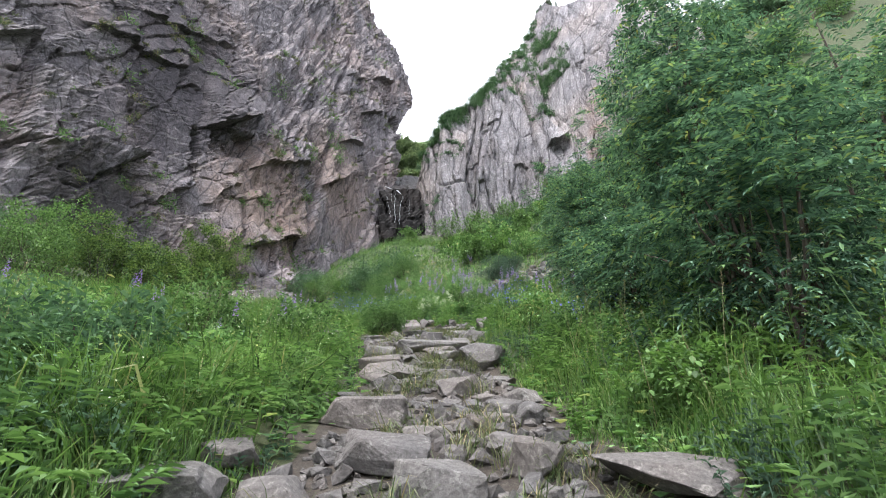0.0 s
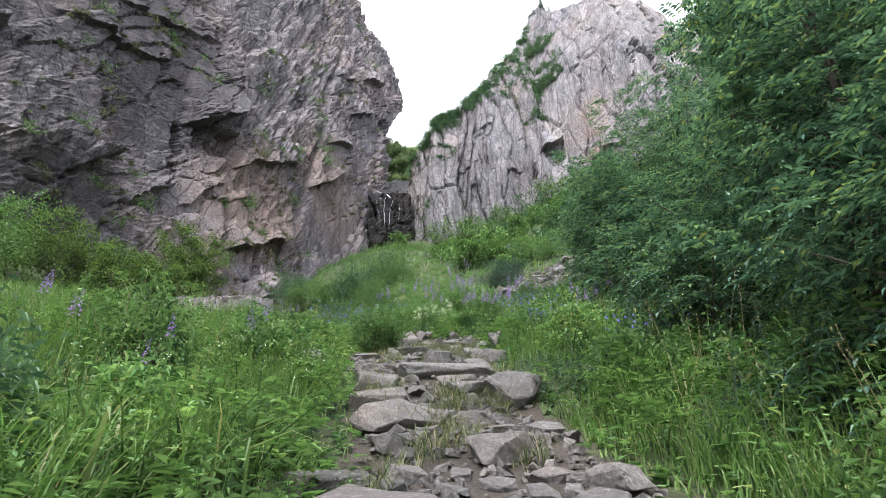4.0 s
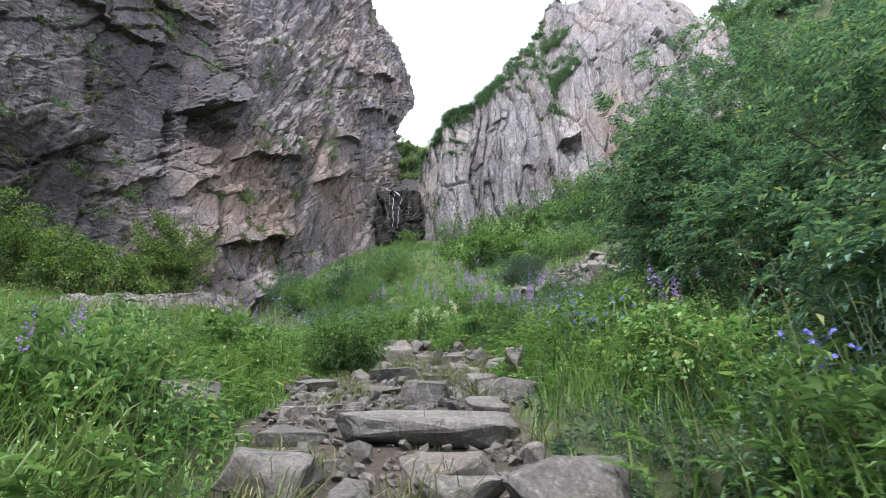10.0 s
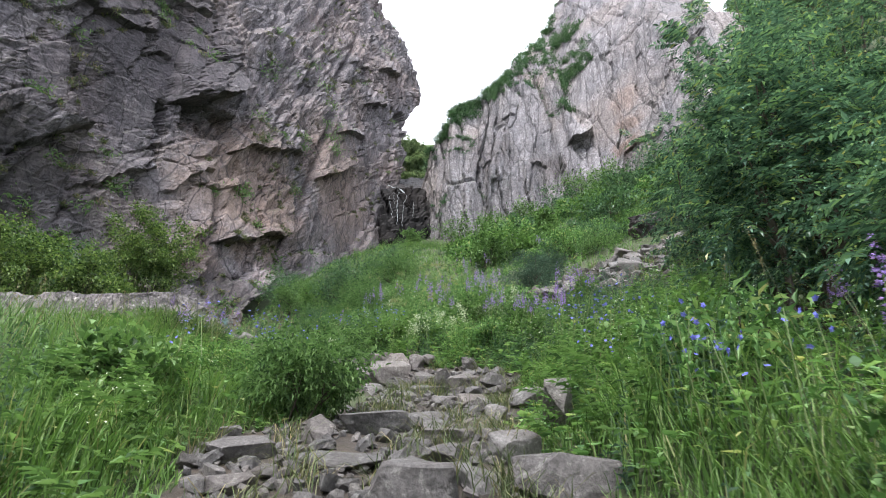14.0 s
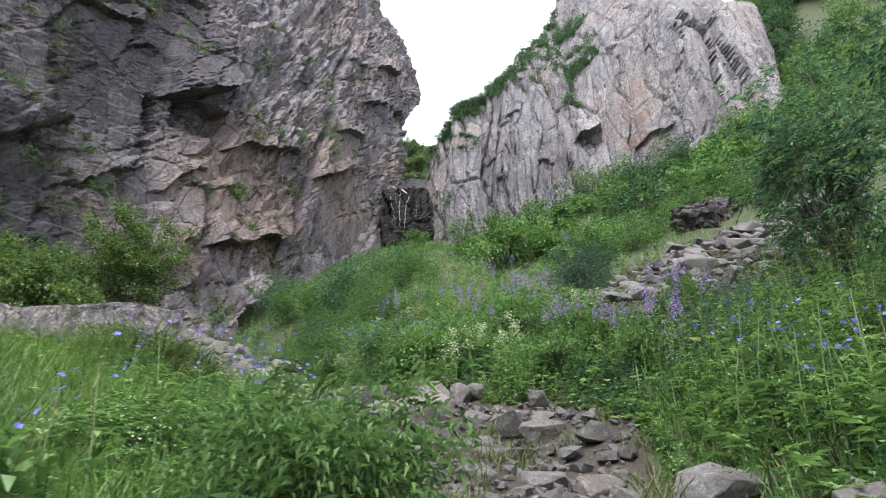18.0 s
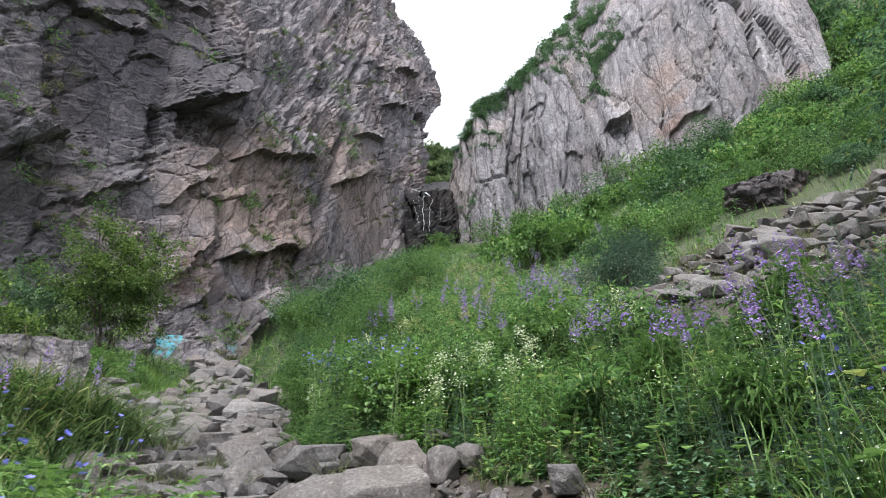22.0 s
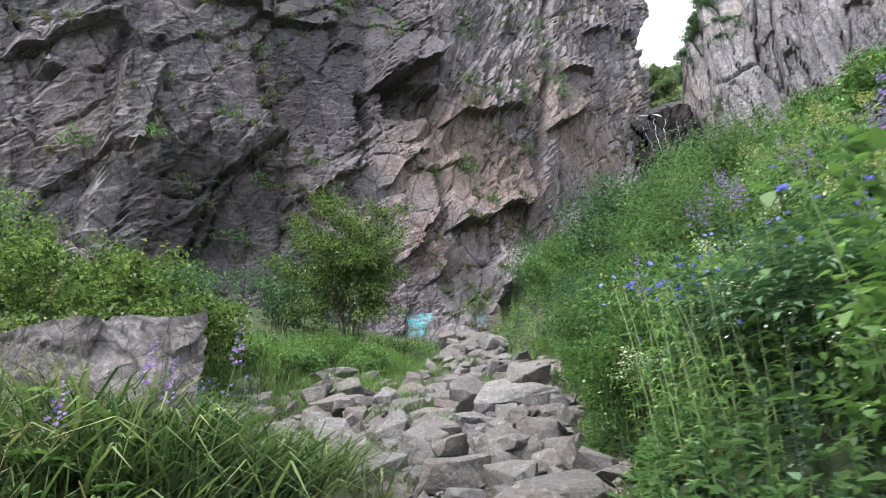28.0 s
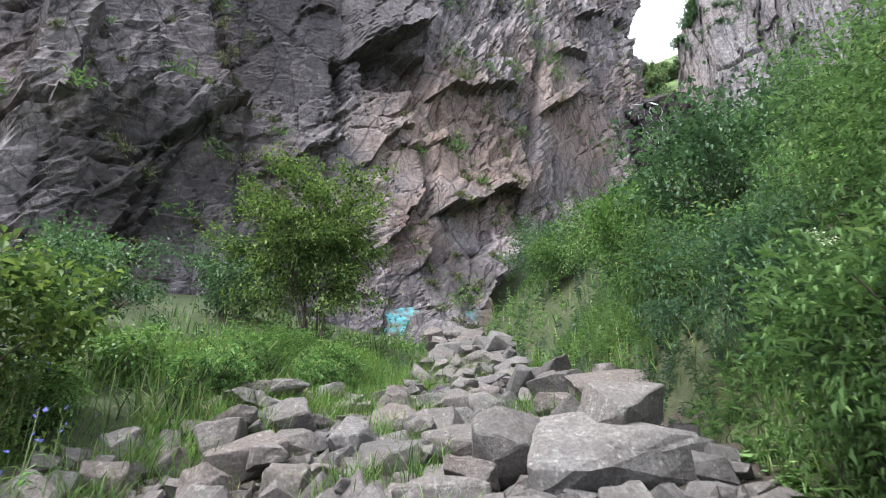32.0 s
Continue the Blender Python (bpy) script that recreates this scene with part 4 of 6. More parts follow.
rubble("gully_cobbles", scatter(zone, -9.5, -0.4, 17.5, 30, 9000, 0.13, 0.34, 700, 1.4, 0.55), "broken stones filling the gaps between the gully blocks", 5)
rubble("path_cobbles", scatter(zone, -9, 1.8, -2.8, 32, 14000, 0.08, 0.2, 1500, 1.5, 0.62), "fist-sized broken stones between the larger ones", 3)
rubble("path_rubble", scatter(zone, -9, 1.8, 1.2, 26, 26000, 0.03, 0.11, 7000, 1.5, 0.4), "small broken grey stones and grit on the path", 1)
rubble("scree_rubble", scatter(scree, 0, 13, 16, 30, 7000, 0.06, 0.22, 1300, 2), "small pale stones of the scree", 2)

# the broad boulder with a flat top and the painted ledges
def worn_block(name, size, seed, material, round_=0.35, rough=0.12, cuts=7, quad=None):
    """A worn block with a broad top: a cube, divided, drawn towards an ellipsoid and weathered."""
    bm = bmesh.new()
    bmesh.ops.create_cube(bm, size=1.0)
    bmesh.ops.subdivide_edges(bm, edges=bm.edges[:], cuts=cuts, use_grid_fill=True)
    for v in bm.verts:
        p = v.co.copy()
        e = p.normalized() * 0.62
        p = p.lerp(e, round_)
        q = Vector((p.x * size[0], p.y * size[1], p.z * size[2]))
        if quad:
            a, b = p.x + 0.5, p.y + 0.5
            q.xy = (quad[0] * (1 - a) + quad[1] * a) * (1 - b) + (quad[3] * (1 - a) + quad[2] * a) * b
            q.z += 0.28 * (b - 0.8) * (p.z + 0.5)
        q += Vector(noise.noise_vector(q * 0.55 + Vector((seed * 3.7, 0, 0)))) * rough * 1.4
        q += Vector(noise.noise_vector(q * 1.9 + Vector((0, seed, 0)))) * rough
        q += Vector(noise.noise_vector(q * (6.0 if max(size) < 4 else 2.6) + Vector((0, seed, 0)))) * rough * 0.7
        if quad:
            # chipped steps and pits of the broken front
            chip = noise.voronoi(q * 2.3)[1][0]
            q += (noise.cell_vector(chip) - Vector((0.5, 0.5, 0.5))) * rough * 0.9
            q += Vector(noise.noise_vector(q * 9.0)) * rough * 0.3
        v.co = q
    me = bpy.data.meshes.new(name)
    bm.to_mesh(me)
    bm.free()
    me.materials.append(material)
    me.shade_flat()
    return me


FOOT = [Vector(c) for c in ((-3.0, -0.9), (1.15, -1.05), (2.25, 0.05), (-1.2, 1.6))]
boulder = thing("flat_boulder", worn_block("flat_boulder", (5.0, 2.5, 2.5), 5, boulder_mat, 0.12, 0.085, 64, FOOT), "broad flat-topped pale grey boulder standing in the grass", "boulder", at=Matrix.Translation((-7.6, 18.8, 7.46)) @ pose(0, 0, 0, 0, -1.5, 0))
thing("rock_outcrop", worn_block("rock_outcrop", (2.4, 1.5, 1.5), 11, soil_rock_mat, 0.2, 0.22, 24), "dark purplish rock outcrop above the scree", "boulder", at=Matrix.Translation((8.7, 26.9, float(ground(8.7, 26.9)) - 0.25)) @ pose(0, 0, 0, 12, -18, 35))
painted_mat = rock_material("ledge_rock", (0.2, 0.187, 0.18), (0.22, 0.16, 0.12), (0.34, 0.335, 0.33), (0.09, 0.085, 0.083), 1.4, 0.5, 0.4, 0.7)
ledge_mat = painted_mat.copy()
n_, l_ = painted_mat.node_tree.nodes, painted_mat.node_tree.links
co_ = n_.new("ShaderNodeTexCoord").outputs["Object"]
sp_ = n_.new("ShaderNodeSeparateXYZ")
l_.new(co_, sp_.inputs[0])
ragged_ = n_.new("ShaderNodeMath")
ragged_.operation = "MULTIPLY_ADD"
ragged_.inputs[1].default_value = 0.7
l_.new(noise_tex(n_, l_, co_, 2.6, 6, 0.7), ragged_.inputs[0])
l_.new(sp_.outputs[0], ragged_.inputs[2])
bp_ = n_["Principled BSDF"].inputs["Base Color"]
old_ = bp_.links[0].from_socket
flakes_ = ramp(n_, l_, noise_tex(n_, l_, co_, 3.0, 6, 0.7), [(0.42, grey(0.1)), (0.6, grey(0.95))])
strong_ = ramp(n_, l_, ragged_.outputs[0], [(0.0, grey(0.95)), (0.02, grey(0.4)), (0.9, grey(0.3)), (0.94, grey(0))])
l_.new(mixc(n_, l_, mixc(n_, l_, 1.0, strong_, flakes_, "MULTIPLY"), old_, (0.09, 0.42, 0.52)), bp_)
for k, (x, y, z, a, b, c, yaw) in enumerate([(-17.6, 42.1, 15.9, 3.6, 2.0, 1.9, 26), (-15.3, 43.0, 15.7, 2.2, 2.0, 1.6, 18), (-16.9, 42.9, 16.9, 5.0, 2.4, 0.7, 24)]):
    thing("painted_ledge", worn_block("painted_ledge", (a, b, c), 60 + k, ledge_mat if k == 2 else painted_mat, 0.12, 0.07, 11), "bare cliff-foot rock ledge above the painted ones" if k == 2 else "cliff-foot rock ledge with flaking turquoise paint", "rock", "painted ledges", at=Matrix.Translation((x, y, z)) @ pose(0, 0, 0, 4, -4, yaw))

# ---- plants ----
def tangle(n, r):
    """Random unit vectors."""
    return unit(r.normal(size=(n, 3)))


def pinnate(base, way, length, pairs, r, leaflet=0.36):
    """Feathered leaves: leaflets in pairs on a bowed rachis."""
    n = len(base)
    L = np.asarray(length).reshape(-1, 1)
    side = unit(np.cross(way, np.tile([0.0, 0.0, 1.0], (n, 1))) + 1e-4)
    B, W, S = [], [], []
    for k in range(pairs):
        f = 0.25 + 0.7 * k / max(1, pairs - 1)
        c = base + way * L * f - np.array([0, 0, 1.0]) * L * 0.28 * f * f
        for s in (-1, 1):
            B.append(c)
            W.append(unit(way * 0.45 + side * s + np.array([0, 0, -0.18]) + 0.12 * r.normal(size=(n, 3))))
            S.append(L[:, 0] * leaflet * (1 - 0.35 * abs(f - 0.5)))
    B.append(base + way * L - np.array([0, 0, 1.0]) * L * 0.28)
    W.append(unit(way + np.array([0, 0, -0.4])))
    S.append(L[:, 0] * leaflet)
    B, W, S = np.concatenate(B), np.concatenate(W), np.concatenate(S)
    return leaf_set(B, W, S, S * 0.36, 0.15, 0.15, full=False)


def crown_points(r, radius, height, clumps, lobes, low=0.25):
    """Centres of leaf clumps in an uneven crown, most of them near its skin."""
    d = tangle(clumps, r)
    d[:, 2] = d[:, 2] * 0.95 + 0.05
    d = unit(d)
    a = np.arctan2(d[:, 1], d[:, 0])
    uneven = 0.82 + 0.2 * np.sin(3 * a + lobes) + 0.14 * np.sin(7 * a + 2 * lobes + 5 * d[:, 2]) + 0.1 * np.sin(11 * d[:, 2] + lobes)
    f = r.random(clumps) ** 0.38 * uneven
    c = d * f[:, None] * [radius, radius, height * (1 - low) * 0.52]
    c[:, 2] = np.maximum(c[:, 2] + height * (low + (1 - low) * 0.46), 0.12 * height * r.random(clumps))
    return c, d


def bush_meshes(seed, radius, height, clumps, per, leaf, style, material, stems=6, low=0.12, spread=None):
    r = np.random.default_rng(seed)
    c, d = crown_points(r, radius, height, clumps, seed * 1.7, low)
    spread = spread or 0.14 * radius
    n = clumps * per
    base = np.repeat(c, per, 0) + r.normal(size=(n, 3)) * spread * [1, 1, 0.75]
    base[:, 2] = np.maximum(base[:, 2], 0.05)
    way = unit(np.repeat(d, per, 0) * 0.8 + r.normal(size=(n, 3)) * 0.75 + [0, 0, 0.05])
    size = leaf * (0.7 + 0.6 * r.random(n))
    if style == "feather":
        way[:, 2] *= 0.5
        fol = pinnate(base, unit(way), size, 6 if height > 1.6 else 5, r, 0.32 if height > 1.6 else 0.36)
    elif style == "lance":
        fol = leaf_set(base, way, size, size * 0.28, 0.2, 0.35, full=False)
    else:
        fol = oval_set(base, way, size, size * 0.6, 0.25) if leaf < 0.062 else leaf_set(base, way, size, size * 0.62, 0.2, 0.25, full=False)
    foliage = mesh_from("foliage", *fol, material)
    ends = c[r.permutation(clumps)[: max(stems * 3, min(clumps, 30))]]
    k = len(ends)
    foot = np.stack([0.16 * radius * r.normal(size=stems), 0.16 * radius * r.normal(size=stems), np.full(stems, -0.15)], 1)
    group = np.argmin(np.abs(np.arctan2(ends[:, 1], ends[:, 0])[:, None] - np.linspace(-math.pi, math.pi, stems + 1)[None, :stems] - 0.4), 1)
    wood = []
    for g in range(stems):
        e = ends[group == g]
        if len(e) == 0:
            continue
        hub = e.mean(0) * [0.55, 0.55, 0.45]
        t0, t1 = 0.007 + 0.006 * height, 0.005 + 0.003 * height
        if style == "feather" and height > 1.6:
            t0, t1 = 1.5 * t0, 1.6 * t1
        main = tubes(foot[g:g + 1], foot[g:g + 1] * 0.5 + hub * [0.35, 0.35, 0.6], hub[None], np.array([t0]), np.array([t1]), 6, 5)
        o = np.repeat(hub[None], len(e), 0)
        mid = o * 0.45 + e * 0.55 + [0, 0, 0.06 * height] + r.normal(size=e.shape) * 0.06 * radius
        v, f = joined([main, tubes(o, mid, e, np.full(len(e), t1), np.full(len(e), 0.003), 4, 4)])
        at = 30 + 16 * np.arange(len(e))
        wood.append(mesh_from("branch", v, f + [np.stack([24 + np.arange(len(e)) % 6, at, at + 1], 1)], bark_mat))
    return wood, foliage


def bush(name, x, y, seed, radius, height, clumps, per, leaf, style, material, label, category="bush", group="", stems=6, low=0.12, sink=0.0, z=None, spread=None):
    e = thing(name, None, label, category, group, at=Matrix.Translation((x, y, (float(ground(x, y)) if z is None else z) - sink)))
    w, f = bush_meshes(seed, radius, height, clumps, per, leaf, style, material, stems, low, spread)
    for b in w:
        child("branch", b, e, "dark thin branch")
    child("foliage", f, e)
    return e


# rowans along the path
ROWAN = "dense rowan bush with dark feathered leaves beside the path"
for k, (x, y, rad, h, clumps) in enumerate([(2.95, 4.5, 1.2, 2.9, 120), (3.3, 5.7, 1.3, 6.0, 210), (5.0, 5.4, 1.7, 4.7, 130), (4.5, 8.8, 1.45, 3.5, 140), (3.0, 8.0, 1.0, 1.9, 80), (3.85, 12.6, 1.45, 4.4, 230), (3.4, 10.3, 1.0, 2.1, 80), (6.9, 6.8, 2.2, 4.6, 80), (6.4, 11.4, 2.0, 6.2, 150), (4.85, 16.6, 1.15, 3.9, 90), (6.2, 14.4, 1.8, 7.4, 170), (8.3, 13.6, 2.2, 7.5, 130)]):
    bush("rowan_bush", x, y, 100 + k, rad, h, 2 * clumps, 6, 0.26, "feather", rowan_mat, ROWAN, group="rowans by the path", stems=8, low=0.0, spread=0.07)

# shrubs on the mound and in front of the cliff
for k, (x, y, rad, h, clumps, per, leaf, mat, lab) in enumerate([
    (-1.3, 18.5, 0.75, 0.85, 100, 60, 0.052, raspberry_mat, "bright green raspberry thicket on the mound"),
    (-0.5, 18.1, 0.5, 0.6, 70, 50, 0.05, raspberry_mat, "bright green raspberry thicket on the mound"),
    (2.3, 21.5, 0.85, 1.35, 110, 60, 0.062, grey_shrub_mat, "blue-green willow bush between the stones"),
    (-0.7, 19.4, 1.0, 0.9, 120, 62, 0.063, herb_mat, "bright green raspberry thicket on the mound"),
    (0.7, 19.5, 0.9, 0.9, 100, 60, 0.063, herb_mat, "bright green raspberry thicket on the mound"),
    (-1.35, 12.35, 0.62, 0.85, 80, 85, 0.058, shrub_mat, "round leafy nettle bush beside the path"),
    (3.1, 23.2, 0.7, 1.2, 70, 50, 0.07, grey_shrub_mat, "grey-green willow bush between the stones"),
    (-2.7, 24.0, 1.25, 1.5, 120, 60, 0.075, shrub_mat, "dark green bush on the bank over the gully"),
    (-4.0, 27.0, 1.4, 1.7, 110, 45, 0.085, dark_shrub_mat, "dark green bush on the bank over the gully"),
    (-6.0, 31.0, 1.4, 1.6, 90, 55, 0.075, shrub_mat, "green bush on the bank over the gully"),
    (-8.2, 35.0, 1.5, 1.6, 90, 50, 0.09, shrub_mat, "green bush on the bank over the gully"),
    (-10.2, 39.4, 1.8, 2.4, 90, 50, 0.1, dark_shrub_mat, "green bush on the bank over the gully"),
    (-2.9, 22.4, 0.8, 1.2, 100, 90, 0.06, raspberry_mat, "bright green raspberry thicket over the gully"),
    (-2.6, 21.6, 0.9, 1.1, 100, 90, 0.06, herb_mat, "low green bush at the edge of the stones"),
    (-1.2, 22.6, 1.0, 1.0, 100, 70, 0.063, herb_mat, "light green herb thicket on the bank over the gully"),
    (-3.55, 22.7, 0.75, 1.4, 100, 90, 0.06, shrub_mat, "dense green bush at the edge of the gully"),
    (-3.05, 21.5, 0.6, 1.0, 90, 90, 0.055, raspberry_mat, "bright green raspberry thicket over the gully"),
    (-4.0, 24.4, 0.85, 1.5, 90, 50, 0.075, dark_shrub_mat, "dark green bush on the bank over the gully"),
    (-2.5, 22.9, 0.95, 1.35, 120, 80, 0.06, shrub_mat, "grey-green bush on the bank over the gully"),
    (-4.8, 26.2, 0.85, 1.3, 80, 45, 0.08, shrub_mat, "dense green bush at the edge of the gully"),
    (-2.0, 26.4, 1.2, 1.7, 90, 45, 0.09, shrub_mat, "spreading green bush on the mound"),
    (-2.9, 29.4, 1.3, 1.7, 90, 45, 0.1, dark_shrub_mat, "spreading green bush on the mound"),
    (-5.3, 28.6, 1.0, 1.3, 80, 45, 0.085, raspberry_mat, "dense green bush at the edge of the gully"),
]):
    bush("shrub", x, y, 130 + k, rad, h, clumps, int(1.7 * per) if 23 < y < 27 else per, 0.8 * leaf if 23 < y < 27 else leaf, "lance" if mat in (grey_shrub_mat, herb_mat) or "nettle" in lab or 21.2 < y < 27 else "oval", mat, lab, group="shrubs of the mound", low=0.0)

for k, (x, y, rad, h, clumps, mat) in enumerate([(-10.0, 21.1, 1.35, 2.7, 130, olive_mat), (-11.9, 20.9, 1.5, 3.0, 130, olive_mat), (-14.0, 20.8, 1.8, 3.4, 120, olive_mat), (-16.6, 20.6, 2.1, 3.7, 110, shrub_mat), (-15.6, 25.2, 1.8, 2.2, 90, dark_shrub_mat), (-16.4, 29.8, 1.8, 2.5, 100, dark_shrub_mat), (-20.0, 27.0, 2.0, 1.6, 80, shrub_mat), (-15.5, 18.0, 2.2, 2.8, 90, shrub_mat), (-18.5, 20.0, 2.4, 2.6, 80, dark_shrub_mat)]):
    bush("shrub", x, y, 150 + k, rad, h, clumps, 62, 0.095, "oval", mat, "spreading green bush at the foot of the cliff", group="shrubs under the cliff", low=0.0, spread=0.09 * rad)
bush("small_tree", -13.7, 29.7, 171, 2.2, 5.8, 190, 84, 0.11, "oval", olive_mat, "young bushy tree in full leaf before the cliff", "tree", stems=5, low=0.0, spread=0.2)

for k, (x, y, rad, h, mat) in enumerate([(0.4, 57.6, 2.3, 3.6, shrub_mat), (4.5, 59, 2.2, 2.6, shrub_mat), (7.5, 55, 2.0, 2.6, shrub_mat), (10, 50, 2.4, 3.2, dark_shrub_mat), (13, 55, 2.6, 3.2, shrub_mat), (17, 57, 2.6, 3.0, shrub_mat), (21, 54, 2.6, 3.4, dark_shrub_mat), (12, 42, 2.2, 2.8, dark_shrub_mat), (8.5, 33, 1.7, 2.2, dark_shrub_mat), (26, 50, 3, 3.6, shrub_mat), (-4, 60, 1.6, 2.0, shrub_mat), (30, 44, 3, 4, shrub_mat)] + [(2 + 2.9 * (q % 7) + 1.3 * math.sin(5 * q), 31 + 4.2 * (q // 7) + 1.2 * math.cos(7 * q), 1.3 + 0.5 * math.sin(3 * q), 1.5 + 0.6 * math.cos(2 * q), (shrub_mat, raspberry_mat, dark_shrub_mat, herb_mat)[q % 4]) for q in range(35)] + [(21 + 2.6 * (q % 6) + math.sin(4 * q), 33 + 4.5 * (q // 6) + math.cos(3 * q), 1.6 + 0.5 * math.sin(2 * q), 1.9 + 0.6 * math.cos(5 * q), (dark_shrub_mat, shrub_mat, herb_mat)[q % 3]) for q in range(24)]):
    bush("shrub", x, y, 180 + k, rad, h, 45, 26, 0.2, "oval", mat, "low green bush high on the slope under the cliff", group="shrubs on the upper slope", low=0.02)
above_scree = [(4.6 + 1.75 * (k % 8) + 0.7 * math.sin(5 * k), 26.6 + 1.7 * (k // 8) + 0.28 * (k % 8) + 0.6 * math.cos(3 * k)) for k in range(44)]
for k, (x, y) in enumerate([q for q in above_scree if not (6.3 < q[0] < 9.8 and q[1] < 28.4)] + [(10.4, 25.6), (11.8, 25.8), (13.2, 26.4), (10.9, 27.0), (6.0, 27.6), (7.3, 28.4), (9.4, 28.6), (12.2, 24.6)]):
    if scree(x, y) < 0.05:
        bush("shrub", x, y, 300 + k, 1.0 + 0.35 * math.sin(7 * k), 0.85 + 0.45 * math.cos(4 * k), 50, 34, 0.105, "lance" if k % 3 else "oval", (herb_mat, shrub_mat, herb_mat, dark_shrub_mat, raspberry_mat)[k % 5], "low green herbs and scrub above the scree", group="scrub above the scree", low=0.0)


# tall leafy herbs in bushy clumps among the grass
for k, (x, y, rad, h, style, leaf, mat) in enumerate([
    (-2.7, 4.3, 0.6, 1.0, "lance", 0.12, dark_shrub_mat), (-3.5, 4.9, 0.8, 1.35, "lance", 0.13, dark_shrub_mat), (-3.0, 3.6, 0.55, 0.7, "feather", 0.2, dark_shrub_mat), (-4.4, 5.8, 0.8, 1.3, "lance", 0.12, herb_mat), (-2.3, 3.1, 0.5, 0.55, "oval", 0.055, dark_shrub_mat),
    (-2.5, 6.0, 0.5, 0.8, "lance", 0.12, herb_mat), (-3.4, 7.6, 0.7, 1.1, "lance", 0.13, shrub_mat), (-2.3, 8.6, 0.55, 0.85, "lance", 0.15, shrub_mat), (-4.6, 8.8, 0.8, 1.0, "feather", 0.22, shrub_mat), (-3.2, 10.2, 0.6, 0.9, "lance", 0.13, herb_mat), (-2.8, 11.8, 0.6, 0.8, "oval", 0.08, shrub_mat),
    (-2.9, 13.6, 0.5, 0.6, "feather", 0.15, herb_mat), (2.0, 4.2, 0.5, 0.7, "oval", 0.06, raspberry_mat), (2.4, 5.6, 0.6, 0.9, "lance", 0.13, herb_mat), (1.9, 7.2, 0.5, 0.8, "lance", 0.12, shrub_mat), (1.7, 8.9, 0.5, 0.8, "oval", 0.06, herb_mat),
    (1.8, 10.9, 0.55, 0.85, "lance", 0.14, herb_mat), (2.2, 12.4, 0.6, 0.9, "oval", 0.06, raspberry_mat), (1.9, 13.8, 0.55, 0.8, "lance", 0.13, shrub_mat), (1.7, 16.0, 0.5, 0.6, "lance", 0.12, raspberry_mat), (2.4, 16.8, 0.6, 0.75, "lance", 0.12, raspberry_mat), (1.3, 17.0, 0.5, 0.65, "lance", 0.12, raspberry_mat), (0.75, 16.9, 0.4, 0.5, "lance", 0.11, herb_mat),
    (1.5, 18.6, 0.6, 0.8, "lance", 0.13, herb_mat), (0.5, 18.8, 0.6, 0.85, "oval", 0.08, shrub_mat), (-1.9, 19.6, 0.6, 0.9, "feather", 0.2, dark_shrub_mat), (-2.2, 20.6, 0.6, 0.9, "lance", 0.13, herb_mat), (-3.3, 23.0, 0.6, 0.9, "feather", 0.22, dark_shrub_mat), (-1.2, 21.0, 0.7, 1.0, "lance", 0.13, shrub_mat), (-10.3, 22.4, 0.5, 0.7, "feather", 0.16, herb_mat), (-9.7, 23.9, 0.5, 0.6, "lance", 0.11, herb_mat), (-10.2, 24.8, 0.55, 0.75, "lance", 0.12, shrub_mat), (-9.9, 25.7, 0.45, 0.6, "lance", 0.11, herb_mat), (-11.0, 25.9, 0.6, 0.8, "feather", 0.16, shrub_mat), (-10.4, 26.9, 0.5, 0.7, "lance", 0.12, herb_mat), (-11.4, 24.4, 0.6, 0.8, "lance", 0.12, herb_mat), (-11.9, 27.4, 0.6, 0.8, "lance", 0.13, shrub_mat), (-10.9, 23.4, 0.6, 0.8, "oval", 0.06, shrub_mat), (-10.8, 25.0, 0.5, 0.6, "lance", 0.1, herb_mat), (-3.6, 25.3, 0.8, 0.9, "lance", 0.12, herb_mat),
]):
    bush("herb_clump", x, y, 400 + k, rad, h, 26, 22 if style == "feather" else 70 if style == "lance" else 70, 0.68 * leaf if style == "lance" else leaf, style, mat, {"feather": "ferny dark green herb clump in the meadow", "lance": "tall leafy herb clump with narrow leaves", "oval": "bushy bright herb clump with rounded leaves"}[style], "herbs", "herb clumps of the meadow", stems=5, low=0.0, spread=0.16 * rad)


# ---- grass and herbs ----
def field(n, x0, x1, y0, y1, keep, seed):
    r = np.random.default_rng(seed)
    x, y = x0 + (x1 - x0) * r.random(n), y0 + (y1 - y0) * r.random(n)
    ok = keep(x, y, r)
    x, y = x[ok], y[ok]
    return np.stack([x, y, ground(x, y) - 0.02], 1), r


def near_keep(x, y, r):
    out = -zone(x, y)
    thick = np.exp(-np.maximum(0, out - 1.5) / 3.0)
    side = np.where(x > path_x(y), np.where(y > 20, 0.8, np.where(y > 15, 0.3, 1.0)) * 0.75 * np.exp(-np.maximum(0, out - 0.7) / 0.6) + 0.06, 1.0)
    kind, rim = cells(x, y, 1.1, 3)
    lush = np.where(kind[..., 4] > np.where((y < 13) & (x < -0.5), 0.4, np.where((y > 19) & (x < -7), 0.1, 0.62)), 0.95, 0.28)
    return (out > 0.03) & (np.abs(x - path_x(y)) > 0.75) & (scree(x, y) < 0.1) & (r.random(len(x)) < side * thick * lush * (0.6 + 0.6 * wave(x, y, 0.9, 21)))


def lean_of(n, r, amount):
    a = 2 * math.pi * r.random(n)
    return np.stack([np.cos(a), np.sin(a), 0 * a], 1) * (amount * (0.3 + r.random(n)))[:, None]


